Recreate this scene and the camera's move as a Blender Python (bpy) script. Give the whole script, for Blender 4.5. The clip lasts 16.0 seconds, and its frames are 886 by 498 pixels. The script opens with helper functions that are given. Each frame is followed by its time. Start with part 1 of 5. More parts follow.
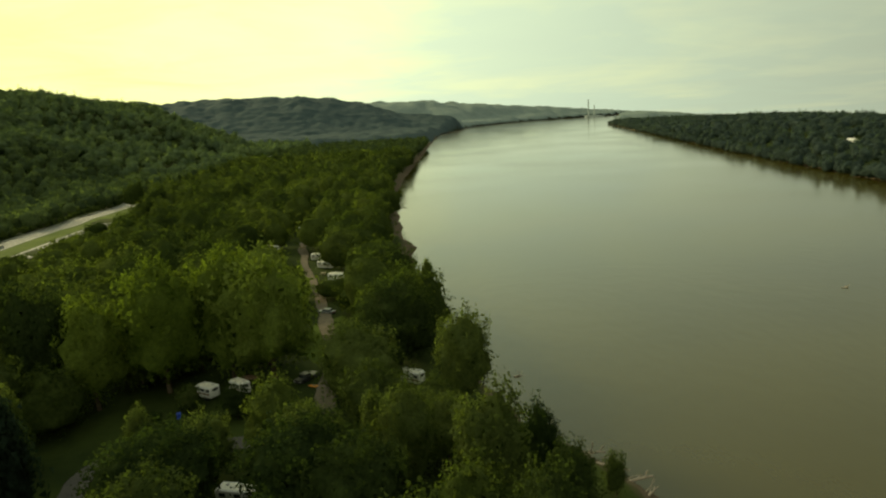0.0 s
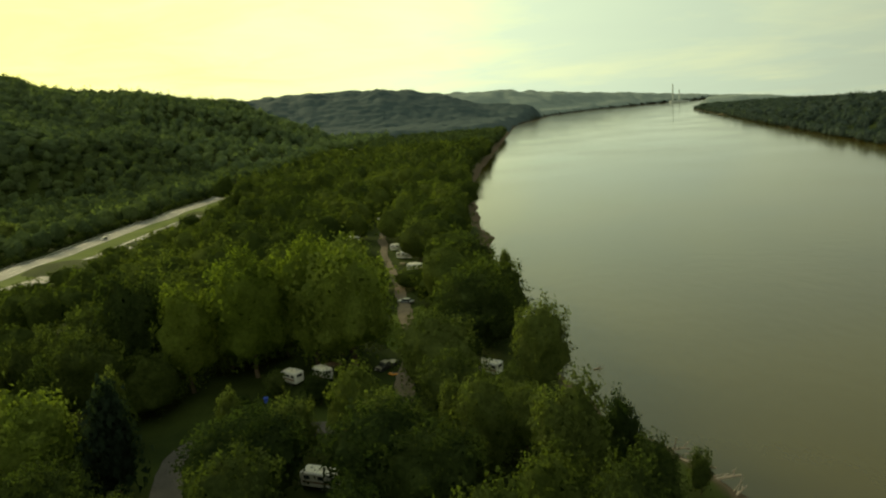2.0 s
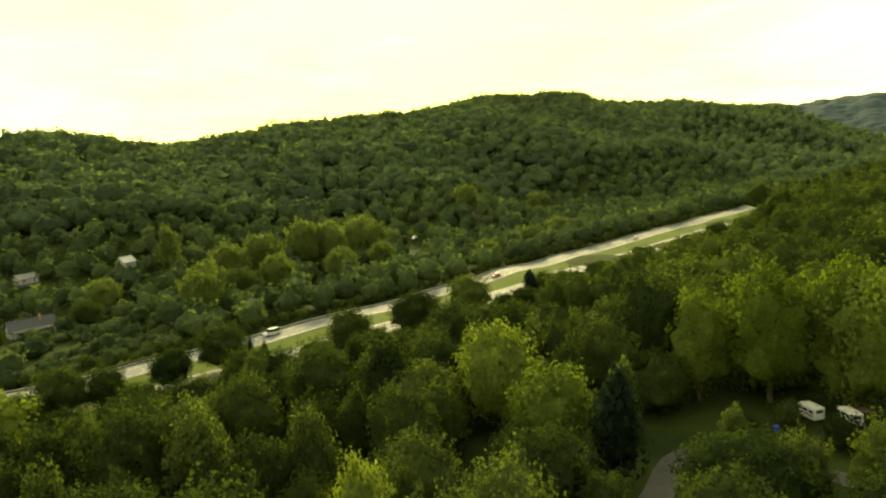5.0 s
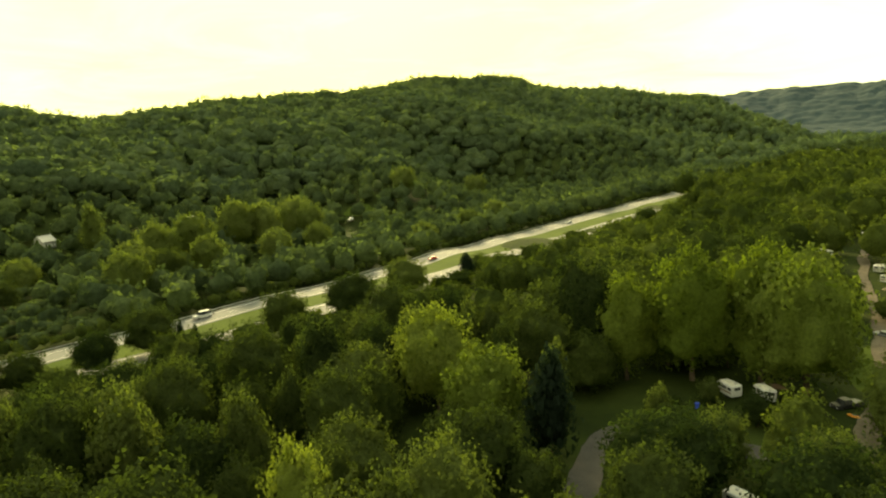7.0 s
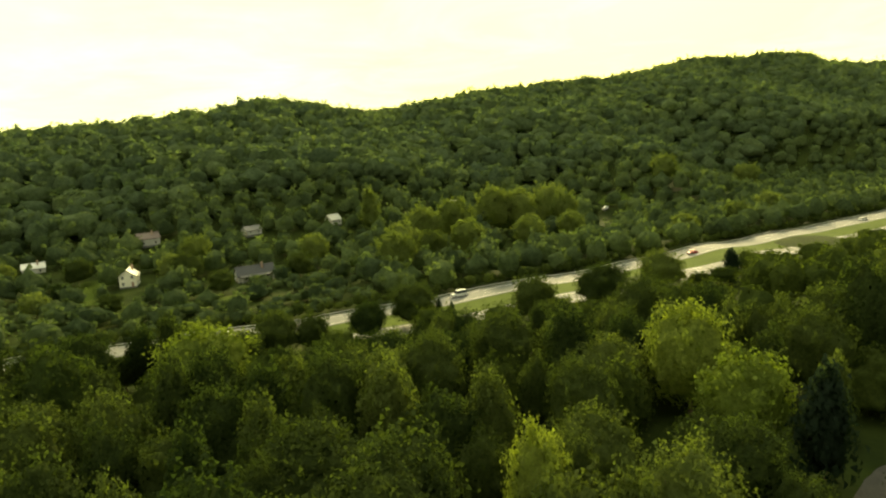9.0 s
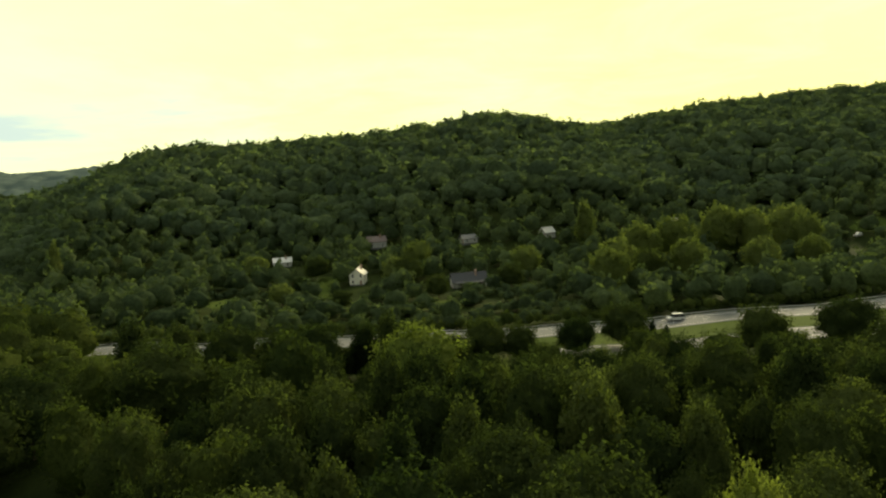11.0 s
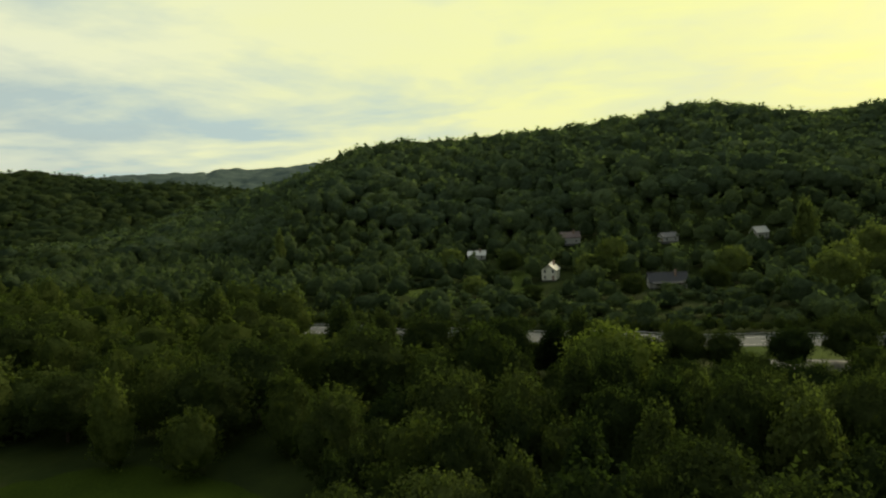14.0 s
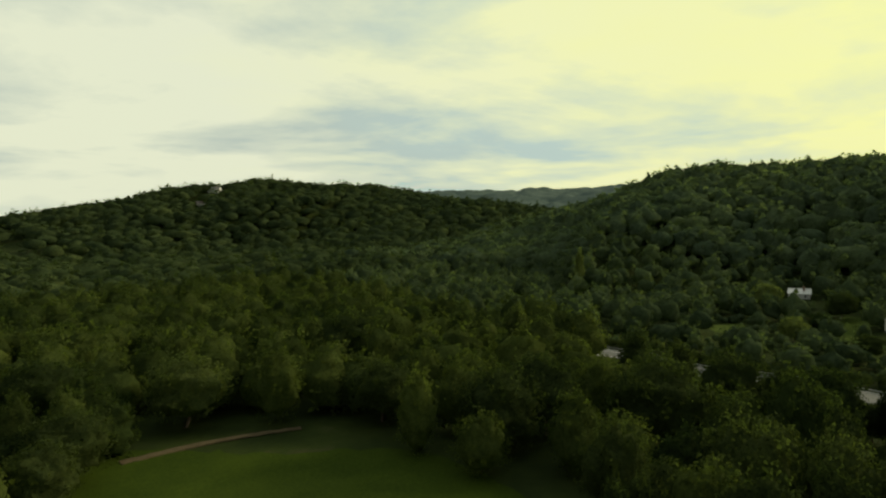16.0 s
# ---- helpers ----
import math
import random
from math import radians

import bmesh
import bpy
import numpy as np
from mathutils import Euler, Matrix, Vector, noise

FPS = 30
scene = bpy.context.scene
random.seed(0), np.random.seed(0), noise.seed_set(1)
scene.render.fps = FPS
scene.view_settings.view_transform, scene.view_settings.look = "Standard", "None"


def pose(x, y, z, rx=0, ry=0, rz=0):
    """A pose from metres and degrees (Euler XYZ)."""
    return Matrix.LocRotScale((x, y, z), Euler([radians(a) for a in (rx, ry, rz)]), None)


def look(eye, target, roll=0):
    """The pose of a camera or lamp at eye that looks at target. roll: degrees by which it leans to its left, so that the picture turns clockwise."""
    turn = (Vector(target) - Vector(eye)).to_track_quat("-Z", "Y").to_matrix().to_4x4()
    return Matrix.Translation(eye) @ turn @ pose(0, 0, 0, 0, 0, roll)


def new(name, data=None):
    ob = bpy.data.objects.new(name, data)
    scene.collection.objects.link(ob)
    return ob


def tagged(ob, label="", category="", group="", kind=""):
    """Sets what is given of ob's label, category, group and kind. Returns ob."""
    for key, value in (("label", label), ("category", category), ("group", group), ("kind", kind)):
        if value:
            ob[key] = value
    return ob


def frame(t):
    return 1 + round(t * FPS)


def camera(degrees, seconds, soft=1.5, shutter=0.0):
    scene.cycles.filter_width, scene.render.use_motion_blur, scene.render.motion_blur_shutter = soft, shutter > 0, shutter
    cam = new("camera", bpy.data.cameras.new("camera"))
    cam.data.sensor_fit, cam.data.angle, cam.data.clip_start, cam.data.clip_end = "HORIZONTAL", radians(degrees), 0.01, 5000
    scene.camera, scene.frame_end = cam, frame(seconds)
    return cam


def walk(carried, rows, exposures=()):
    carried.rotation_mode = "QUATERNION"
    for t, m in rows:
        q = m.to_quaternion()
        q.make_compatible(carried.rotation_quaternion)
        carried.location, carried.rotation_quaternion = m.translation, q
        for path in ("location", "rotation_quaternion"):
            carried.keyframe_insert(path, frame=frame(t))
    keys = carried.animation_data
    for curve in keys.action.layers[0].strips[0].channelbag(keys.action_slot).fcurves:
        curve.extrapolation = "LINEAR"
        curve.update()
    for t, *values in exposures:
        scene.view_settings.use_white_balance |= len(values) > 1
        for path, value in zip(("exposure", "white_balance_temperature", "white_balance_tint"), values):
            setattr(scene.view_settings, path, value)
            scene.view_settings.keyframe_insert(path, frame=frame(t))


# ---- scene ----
# Camera: it hovers in one place and turns.
cam = camera(67.2, 16.0, soft=2.2)
EYE = (0.0, 0.0, 50.0)
TURNS = [(0.0, 0.59, -11.24, 3.09), (0.5, 2.13, -11.5, 3.51), (1.0, 2.27, -11.63, 3.84), (1.5, 2.96, -11.72, 3.35), (2.0, 7.14, -11.63, 4.49),
         (2.5, 27.72, -10.39, 3.32), (3.0, 34.22, -8.77, 3.33), (3.5, 49.39, -7.49, 4.02), (4.0, 52.07, -7.41, 4.1), (6.3, 46.6, -7.9, 4.9), (6.5, 45.98, -8.16, 4.52),
         (7.0, 45.4, -9.25, 3.53), (7.5, 44.42, -8.53, 3.83), (8.0, 43.69, -7.34, 4.09), (8.5, 44.91, -8.52, 4.96), (9.0, 67.05, -8.85, 4.09),
         (9.5, 84.26, -7.86, 1.09), (9.7, 85.6, -7.2, 0.2), (11.8, 85.23, -6.5, 4.3), (12.0, 85.17, -6.57, 4.17), (12.5, 84.85, -7.03, 3.82), (13.0, 89.54, -6.39, 4.39), (13.5, 96.04, -6.0, 4.34),
         (14.0, 102.06, -6.09, 3.21), (14.5, 108.56, -6.45, 2.23), (15.0, 114.76, -5.49, 1.54), (15.5, 121.1, -5.47, -0.68), (16.0, 127.7, -3.44, 0.76)]
walk(cam, [(t, pose(*EYE, 90 + pitch, roll, yaw)) for t, yaw, pitch, roll in TURNS],
     exposures=[(0.0, -0.26, 8900, -8), (2.0, -0.26, 8900, -8), (3.3, 0.68, 10800, -8), (9.3, 0.68, 10800, -8), (11.8, -0.66, 6800, 5), (14.0, -0.82, 7000, 5), (16.0, -0.82, 7300, 2)])

# ---- light: a veiled low sun over the western ridge ----
SUN_AZ, SUN_EL = 52.0, 24.0          # degrees left of the river's axis, and up
sun_way = Vector((-math.sin(radians(SUN_AZ)) * math.cos(radians(SUN_EL)), math.cos(radians(SUN_AZ)) * math.cos(radians(SUN_EL)), math.sin(radians(SUN_EL))))
sun = new("sun", bpy.data.lights.new("sun", "SUN"))
sun.data.energy, sun.data.angle, sun.data.color = 4.8, radians(14), (1.0, 0.90, 0.68)
sun.matrix_world = look(sun_way * 100, (0, 0, 0))


def node(tree, kind, inputs=None, **props):
    n = tree.nodes.new(kind)
    for key, value in props.items():
        setattr(n, key, value)
    for key, value in (inputs or {}).items():
        if isinstance(value, bpy.types.NodeSocket):
            tree.links.new(value, n.inputs[key])
        else:
            n.inputs[key].default_value = value
    return n


def ramp(tree, fac, stops):
    r = node(tree, "ShaderNodeValToRGB", {"Fac": fac})
    el = r.color_ramp.elements
    while len(el) < len(stops):
        el.new(0.5)
    for e, (at, colour) in zip(el, stops):
        e.position = at
        e.color = (*colour, 1) if len(colour) == 3 else colour
    return r.outputs["Color"]


def sky_world():
    w = bpy.data.worlds.new("evening_sky")
    w.use_nodes = True
    t = w.node_tree
    t.nodes.clear()
    sky = node(t, "ShaderNodeTexSky", sky_type="NISHITA", sun_disc=False, sun_elevation=radians(SUN_EL), sun_rotation=radians(-SUN_AZ),
               air_density=1.4, dust_density=4.0, ozone_density=1.0)
    co = node(t, "ShaderNodeTexCoord")
    # clouds lie on a high flat layer: project the direction on it
    sep = node(t, "ShaderNodeSeparateXYZ", {"Vector": co.outputs["Generated"]})
    up = node(t, "ShaderNodeMath", {0: sep.outputs["Z"], 1: 0.10}, operation="ADD")
    up = node(t, "ShaderNodeMath", {0: up.outputs[0], 1: 0.05}, operation="MAXIMUM")
    px = node(t, "ShaderNodeMath", {0: sep.outputs["X"], 1: up.outputs[0]}, operation="DIVIDE")
    py = node(t, "ShaderNodeMath", {0: sep.outputs["Y"], 1: up.outputs[0]}, operation="DIVIDE")
    flat = node(t, "ShaderNodeCombineXYZ", {"X": px.outputs[0], "Y": py.outputs[0], "Z": 3.7})
    n1 = node(t, "ShaderNodeTexNoise", {"Vector": flat.outputs[0], "Scale": 0.62, "Detail": 7.0, "Roughness": 0.58, "Distortion": 0.25})
    # broken cloud thickens to the south, and thins to the north
    bias = node(t, "ShaderNodeMath", {0: sep.outputs["Y"], 1: -0.11, 2: 0.0}, operation="MULTIPLY_ADD")
    thick = node(t, "ShaderNodeMath", {0: n1.outputs["Fac"], 1: bias.outputs[0]}, operation="ADD")
    # a long clear gap low in the south-west
    clear_way = node(t, "ShaderNodeVectorMath", {0: co.outputs["Generated"], 1: (-0.775, -0.62, 0.115)}, operation="DOT_PRODUCT")
    lower = node(t, "ShaderNodeMapRange", {"Value": clear_way.outputs["Value"], "From Min": 0.955, "From Max": 0.995, "To Min": 0.0, "To Max": 0.07})
    thick = node(t, "ShaderNodeMath", {0: thick.outputs[0], 1: lower.outputs[0]}, operation="SUBTRACT")
    cover = ramp(t, thick.outputs[0], [(0.37, (0, 0, 0)), (0.60, (1, 1, 1))])
    # to the north the cloud is an even sheet
    even = node(t, "ShaderNodeMapRange", {"Value": sep.outputs["Y"], "From Min": 0.1, "From Max": 0.8, "To Min": 0.0, "To Max": 0.72})
    sheet = node(t, "ShaderNodeMix", data_type="RGBA")
    t.links.new(even.outputs[0], sheet.inputs[0])
    t.links.new(cover, sheet.inputs[6])
    sheet.inputs[7].default_value = (0.15, 0.15, 0.15, 1)
    cover = sheet.outputs[2]
    # the veil of cloud is brightest and creamiest round the sun, grey and bluish away from it
    dot = node(t, "ShaderNodeVectorMath", {0: co.outputs["Generated"], 1: tuple(sun_way)}, operation="DOT_PRODUCT")
    n2 = node(t, "ShaderNodeTexNoise", {"Vector": flat.outputs[0], "Scale": 1.1, "Detail": 5.0, "Roughness": 0.6, "Distortion": 0.8})
    wob = node(t, "ShaderNodeMath", {0: n2.outputs["Fac"], 1: 0.3, 2: -0.15}, operation="MULTIPLY_ADD")
    near = node(t, "ShaderNodeMath", {0: dot.outputs["Value"], 1: wob.outputs[0]}, operation="ADD")
    veil = ramp(t, near.outputs[0], [(0.0, (1.04, 1.10, 0.95)), (0.35, (1.14, 1.19, 0.82)), (0.62, (1.18, 1.22, 0.70)), (0.84, (1.25, 1.29, 0.58)), (0.97, (1.35, 1.38, 0.52))])
    gaps = ramp(t, near.outputs[0], [(0.0, (0.60, 0.72, 0.74)), (0.4, (0.64, 0.82, 0.86)), (0.6, (0.68, 0.87, 0.88)), (0.8, (1.00, 1.08, 0.76)), (0.95, (1.27, 1.25, 0.55))])
    both = node(t, "ShaderNodeMix", data_type="RGBA")
    t.links.new(cover, both.inputs[0])
    t.links.new(gaps, both.inputs[6])
    t.links.new(veil, both.inputs[7])
    # high up the sky is a cooler, even grey-blue
    high = node(t, "ShaderNodeMapRange", {"Value": sep.outputs["Z"], "From Min": 0.36, "From Max": 0.72, "To Min": 0.0, "To Max": 0.85})
    dome = node(t, "ShaderNodeMix", data_type="RGBA")
    t.links.new(high.outputs[0], dome.inputs[0])
    t.links.new(both.outputs[2], dome.inputs[6])
    dome.inputs[7].default_value = (0.66, 0.77, 0.88, 1)
    # and duller towards the east
    dull = node(t, "ShaderNodeMapRange", {"Value": sep.outputs["X"], "From Min": -0.15, "From Max": 0.6, "To Min": 1.0, "To Max": 0.54})
    east = node(t, "ShaderNodeMix", data_type="RGBA", blend_type="MULTIPLY")
    east.inputs[0].default_value = 1.0
    t.links.new(dome.outputs[2], east.inputs[6])
    t.links.new(dull.outputs[0], east.inputs[7])
    both = east
    clear = node(t, "ShaderNodeBackground", {"Color": sky.outputs[0], "Strength": 0.06})
    cloudy = node(t, "ShaderNodeBackground", {"Color": both.outputs[2], "Strength": 1.46})
    bg = node(t, "ShaderNodeMixShader", {0: 0.88, 1: clear.outputs[0], 2: cloudy.outputs[0]})
    node(t, "ShaderNodeOutputWorld", {"Surface": bg.outputs[0]})
    scene.world = w


sky_world()


# ---- materials ----
def material(name):
    m = bpy.data.materials.new(name)
    m.use_nodes = True
    t = m.node_tree
    b = t.nodes["Principled BSDF"]
    return m, t, b


def noisy(name, low, high, scale, fine=None, rough=0.85, bump=0.0, metallic=0.0, bump_scale=None):
    """A surface whose colour wanders between two tones at a large and a fine scale, with relief."""
    m, t, b = material(name)
    geo = node(t, "ShaderNodeNewGeometry")
    n1 = node(t, "ShaderNodeTexNoise", {"Vector": geo.outputs["Position"], "Scale": scale, "Detail": 5.0, "Roughness": 0.6})
    n2 = node(t, "ShaderNodeTexNoise", {"Vector": geo.outputs["Position"], "Scale": fine or scale * 9, "Detail": 4.0, "Roughness": 0.65})
    both = node(t, "ShaderNodeMath", {0: n1.outputs["Fac"], 1: n2.outputs["Fac"]}, operation="ADD")
    half = node(t, "ShaderNodeMath", {0: both.outputs[0], 1: 0.5}, operation="MULTIPLY")
    col = ramp(t, half.outputs[0], [(0.34, low), (0.66, high)])
    t.links.new(col, b.inputs["Base Color"])
    b.inputs["Roughness"].default_value = rough
    b.inputs["Metallic"].default_value = metallic
    if rough > 0.9:
        b.inputs["Specular IOR Level"].default_value = 0.05
    if bump:
        n3 = node(t, "ShaderNodeTexNoise", {"Vector": geo.outputs["Position"], "Scale": bump_scale or (fine or scale * 9), "Detail": 3.0})
        bp = node(t, "ShaderNodeBump", {"Height": n3.outputs["Fac"], "Strength": bump, "Distance": 0.1})
        t.links.new(bp.outputs[0], b.inputs["Normal"])
    return m


def leaf_material(name, dark, light, from_object, fine=1.5, through_leaf=0.46):
    """Foliage: one tint a tree, a little shift a leaf clump, and light that comes through the leaves."""
    m = bpy.data.materials.new(name)
    m.use_nodes = True
    t = m.node_tree
    t.nodes.clear()
    geo = node(t, "ShaderNodeNewGeometry")
    if from_object:
        tint = node(t, "ShaderNodeObjectInfo").outputs["Random"]
    else:
        tint = node(t, "ShaderNodeAttribute", attribute_name="tint").outputs["Fac"]
    a = node(t, "ShaderNodeMath", {0: tint, 1: 0.85}, operation="MULTIPLY")
    b = node(t, "ShaderNodeMath", {0: geo.outputs["Random Per Island"], 1: 0.15}, operation="MULTIPLY")
    s = node(t, "ShaderNodeMath", {0: a.outputs[0], 1: b.outputs[0]}, operation="ADD")
    dark, light = [(c[0] * 1.0, c[1] * 1.02, c[2] * 2.2) for c in (dark, light)]
    mid = tuple((p * 0.6 + q * 0.4) for p, q in zip(dark, light))
    col = ramp(t, s.outputs[0], [(0.0, dark), (0.55, mid), (1.0, light)])
    # clumps of leaves: noise puts the shade of the gaps between them into the colour
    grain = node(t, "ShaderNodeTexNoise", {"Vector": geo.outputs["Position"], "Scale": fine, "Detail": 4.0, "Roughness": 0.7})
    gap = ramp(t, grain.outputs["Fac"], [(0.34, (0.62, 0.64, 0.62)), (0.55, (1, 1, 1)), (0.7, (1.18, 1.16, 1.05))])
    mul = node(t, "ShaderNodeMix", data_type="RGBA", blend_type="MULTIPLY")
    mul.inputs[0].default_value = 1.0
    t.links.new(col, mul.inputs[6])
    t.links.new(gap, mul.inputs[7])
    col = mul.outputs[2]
    bp = node(t, "ShaderNodeBump", {"Height": grain.outputs["Fac"], "Strength": 0.6, "Distance": 0.5 / fine})
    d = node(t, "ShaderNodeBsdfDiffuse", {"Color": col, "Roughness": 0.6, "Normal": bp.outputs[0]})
    warm = node(t, "ShaderNodeMix", data_type="RGBA", blend_type="MULTIPLY")
    warm.inputs[0].default_value = 1.0
    t.links.new(col, warm.inputs[6])
    warm.inputs[7].default_value = (1.35, 1.48, 0.8, 1)
    tr = node(t, "ShaderNodeBsdfTranslucent", {"Color": warm.outputs[2], "Normal": bp.outputs[0]})
    mx = node(t, "ShaderNodeMixShader", {0: through_leaf, 1: d.outputs[0], 2: tr.outputs[0]})
    node(t, "ShaderNodeOutputMaterial", {"Surface": mx.outputs[0]})
    return m


# mown grass again, its colour darkened to stand in for lens vignetting
FIELD_GRASS = noisy("field_grass_darkened", (0.017, 0.030, 0.003), (0.040, 0.060, 0.006), 0.06, 1.8, 0.95, 0.4)
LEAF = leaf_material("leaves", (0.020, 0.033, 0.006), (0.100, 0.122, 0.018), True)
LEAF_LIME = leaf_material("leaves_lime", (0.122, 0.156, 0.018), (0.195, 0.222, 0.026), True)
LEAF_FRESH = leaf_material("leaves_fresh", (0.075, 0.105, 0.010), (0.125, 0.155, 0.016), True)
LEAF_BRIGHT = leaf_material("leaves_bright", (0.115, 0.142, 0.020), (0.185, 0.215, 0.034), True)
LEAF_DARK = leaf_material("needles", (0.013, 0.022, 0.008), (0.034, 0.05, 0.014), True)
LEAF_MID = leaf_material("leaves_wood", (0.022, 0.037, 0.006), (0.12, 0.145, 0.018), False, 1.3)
# foot and hill leaves: base colours lightened in place of haze and glare
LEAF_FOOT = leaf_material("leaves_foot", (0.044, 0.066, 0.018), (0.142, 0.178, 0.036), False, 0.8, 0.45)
LEAF_FAR = leaf_material("leaves_hill_hazed", (0.072, 0.104, 0.031), (0.170, 0.212, 0.046), False, 0.45, 0.44)
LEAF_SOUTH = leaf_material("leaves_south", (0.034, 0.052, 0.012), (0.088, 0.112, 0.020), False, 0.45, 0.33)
# haze across the river is put into this blue-grey leaf colour
LEAF_EAST = leaf_material("leaves_east_hazed", (0.040, 0.058, 0.028), (0.085, 0.110, 0.046), False, 0.5)
BARK = noisy("bark", (0.05, 0.038, 0.026), (0.16, 0.12, 0.085), 1.5, 12, 0.95, 0.5)
GRASS = noisy("mown_grass", (0.034, 0.054, 0.009), (0.076, 0.102, 0.018), 0.06, 1.8, 0.95, 0.4)
CONCRETE = noisy("road_concrete", (0.078, 0.078, 0.075), (0.124, 0.122, 0.116), 0.12, 1.2, 0.85, 0.15)
GRAVEL = noisy("gravel", (0.075, 0.062, 0.045), (0.17, 0.14, 0.105), 0.35, 3.0, 0.95, 0.5)
DIRT = noisy("bare_dirt", (0.055, 0.042, 0.024), (0.125, 0.095, 0.055), 0.35, 3.0, 0.95, 0.5)
# the shade under the trees is put into this low base colour
ASPHALT = noisy("old_asphalt", (0.028, 0.025, 0.022), (0.065, 0.058, 0.050), 0.3, 3.0, 0.9, 0.3)
STEEL = noisy("galvanised_steel", (0.28, 0.27, 0.25), (0.45, 0.43, 0.4), 0.6, 5, 0.55, 0.1, 0.6)


def water_material():
    m, t, b = material("river_water")
    geo = node(t, "ShaderNodeNewGeometry")
    big = node(t, "ShaderNodeTexNoise", {"Vector": geo.outputs["Position"], "Scale": 0.008, "Detail": 3.0})
    col = ramp(t, big.outputs["Fac"], [(0.35, (0.036, 0.030, 0.006)), (0.65, (0.054, 0.045, 0.009))])
    t.links.new(col, b.inputs["Base Color"])
    b.inputs["IOR"].default_value = 1.40
    rough = ramp(t, big.outputs["Fac"], [(0.3, (0.07, 0.07, 0.07)), (0.7, (0.15, 0.15, 0.15))])
    t.links.new(rough, b.inputs["Roughness"])
    st = node(t, "ShaderNodeMapping", {"Vector": geo.outputs["Position"], "Scale": (1.0, 0.45, 1.0)})
    w1 = node(t, "ShaderNodeTexNoise", {"Vector": st.outputs[0], "Scale": 0.35, "Detail": 4.0})
    w2 = node(t, "ShaderNodeTexNoise", {"Vector": st.outputs[0], "Scale": 0.03, "Detail": 3.0})
    sm = node(t, "ShaderNodeMath", {0: w1.outputs["Fac"], 1: w2.outputs["Fac"]}, operation="ADD")
    bp = node(t, "ShaderNodeBump", {"Height": sm.outputs[0], "Strength": 0.25, "Distance": 0.25})
    t.links.new(bp.outputs[0], b.inputs["Normal"])
    return m


WATER = water_material()


# ---- mesh helpers ----
def mesh_from(name, verts, faces, mat=None, smooth=False, tint=None, normals=None):
    """A mesh from numpy arrays: faces all of one size."""
    verts, faces = np.asarray(verts, np.float32), np.asarray(faces, np.int32)
    me = bpy.data.meshes.new(name)
    n, k = faces.shape
    me.vertices.add(len(verts))
    me.vertices.foreach_set("co", verts.ravel())
    me.loops.add(n * k)
    me.loops.foreach_set("vertex_index", faces.ravel())
    me.polygons.add(n)
    me.polygons.foreach_set("loop_start", np.arange(0, n * k, k, dtype=np.int32))
    me.polygons.foreach_set("use_smooth", np.full(n, smooth))
    if tint is not None:
        at = me.attributes.new("tint", "FLOAT", "POINT")
        at.data.foreach_set("value", np.asarray(tint, np.float32))
    me.update(calc_edges=True)
    if normals is not None:
        me.normals_split_custom_set_from_vertices(normals)
    if mat:
        me.materials.append(mat)
    return me


def put(ob, parent):
    ob.parent = parent
    return ob


def part(name, bm, mat, parent, label=""):
    """Links a bmesh as one mesh object under a thing or a part."""
    me = bpy.data.meshes.new(name)
    bm.normal_update()
    bm.to_mesh(me)
    bm.free()
    me.materials.append(mat)
    ob = put(new(name, me), parent)
    return tagged(ob, label) if label else ob


def thing(name, label, category, at=(0, 0, 0), turn=0.0, group="", kind=""):
    ob = new(name)
    ob.empty_display_size = 0.5
    ob.location = at
    ob.rotation_euler = (0, 0, radians(turn))
    return tagged(ob, label, category, group, kind)


def along(line, s):
    """Points on a polyline at the arc lengths s, smoothed, with unit tangents."""
    line = np.asarray(line, float)
    d = np.r_[0, np.cumsum(np.linalg.norm(np.diff(line, axis=0), axis=1))]
    s = np.asarray(s, float)
    def at(q):
        return np.stack([np.interp(q, d, line[:, i]) for i in range(line.shape[1])], -1)
    w = 14.0
    p = sum(at(np.clip(s + o, 0, d[-1])) for o in (-w, -w / 2, 0, w / 2, w)) / 5
    tan = np.gradient(p, axis=0)
    return p, tan / np.maximum(np.linalg.norm(tan, axis=1), 1e-6)[:, None]


def length(line):
    return float(np.linalg.norm(np.diff(np.asarray(line, float), axis=0), axis=1).sum())


def to_line(x, y, line):
    """Distance of many points to a polyline, and the nearest point's values past x and y."""
    line = np.asarray(line, float)
    best = np.full(x.shape, 1e9)
    vals = [np.zeros(x.shape) for _ in range(line.shape[1] - 2)]
    for a, b in zip(line[:-1], line[1:]):
        d = b[:2] - a[:2]
        u = np.clip(((x - a[0]) * d[0] + (y - a[1]) * d[1]) / (d @ d), 0, 1)
        dist = np.hypot(x - a[0] - u * d[0], y - a[1] - u * d[1])
        near = dist < best
        best = np.where(near, dist, best)
        for i in range(len(vals)):
            vals[i] = np.where(near, a[2 + i] + u * (b[2 + i] - a[2 + i]), vals[i])
    return best, vals


def smooth01(u):
    u = np.clip(u, 0, 1)
    return u * u * (3 - 2 * u)


def waves(x, y, size, seed):
    """Cheap smooth noise, about -1 to 1, from a few sines."""
    r = np.random.RandomState(seed)
    z = np.zeros(np.shape(x))
    for i in range(7):
        a, k, p = r.uniform(0, 6.283), 6.283 / size * r.uniform(0.6, 1.7), r.uniform(0, 6.283)
        z = z + np.sin(k * (x * math.cos(a) + y * math.sin(a)) + p)
    return z / 3.2


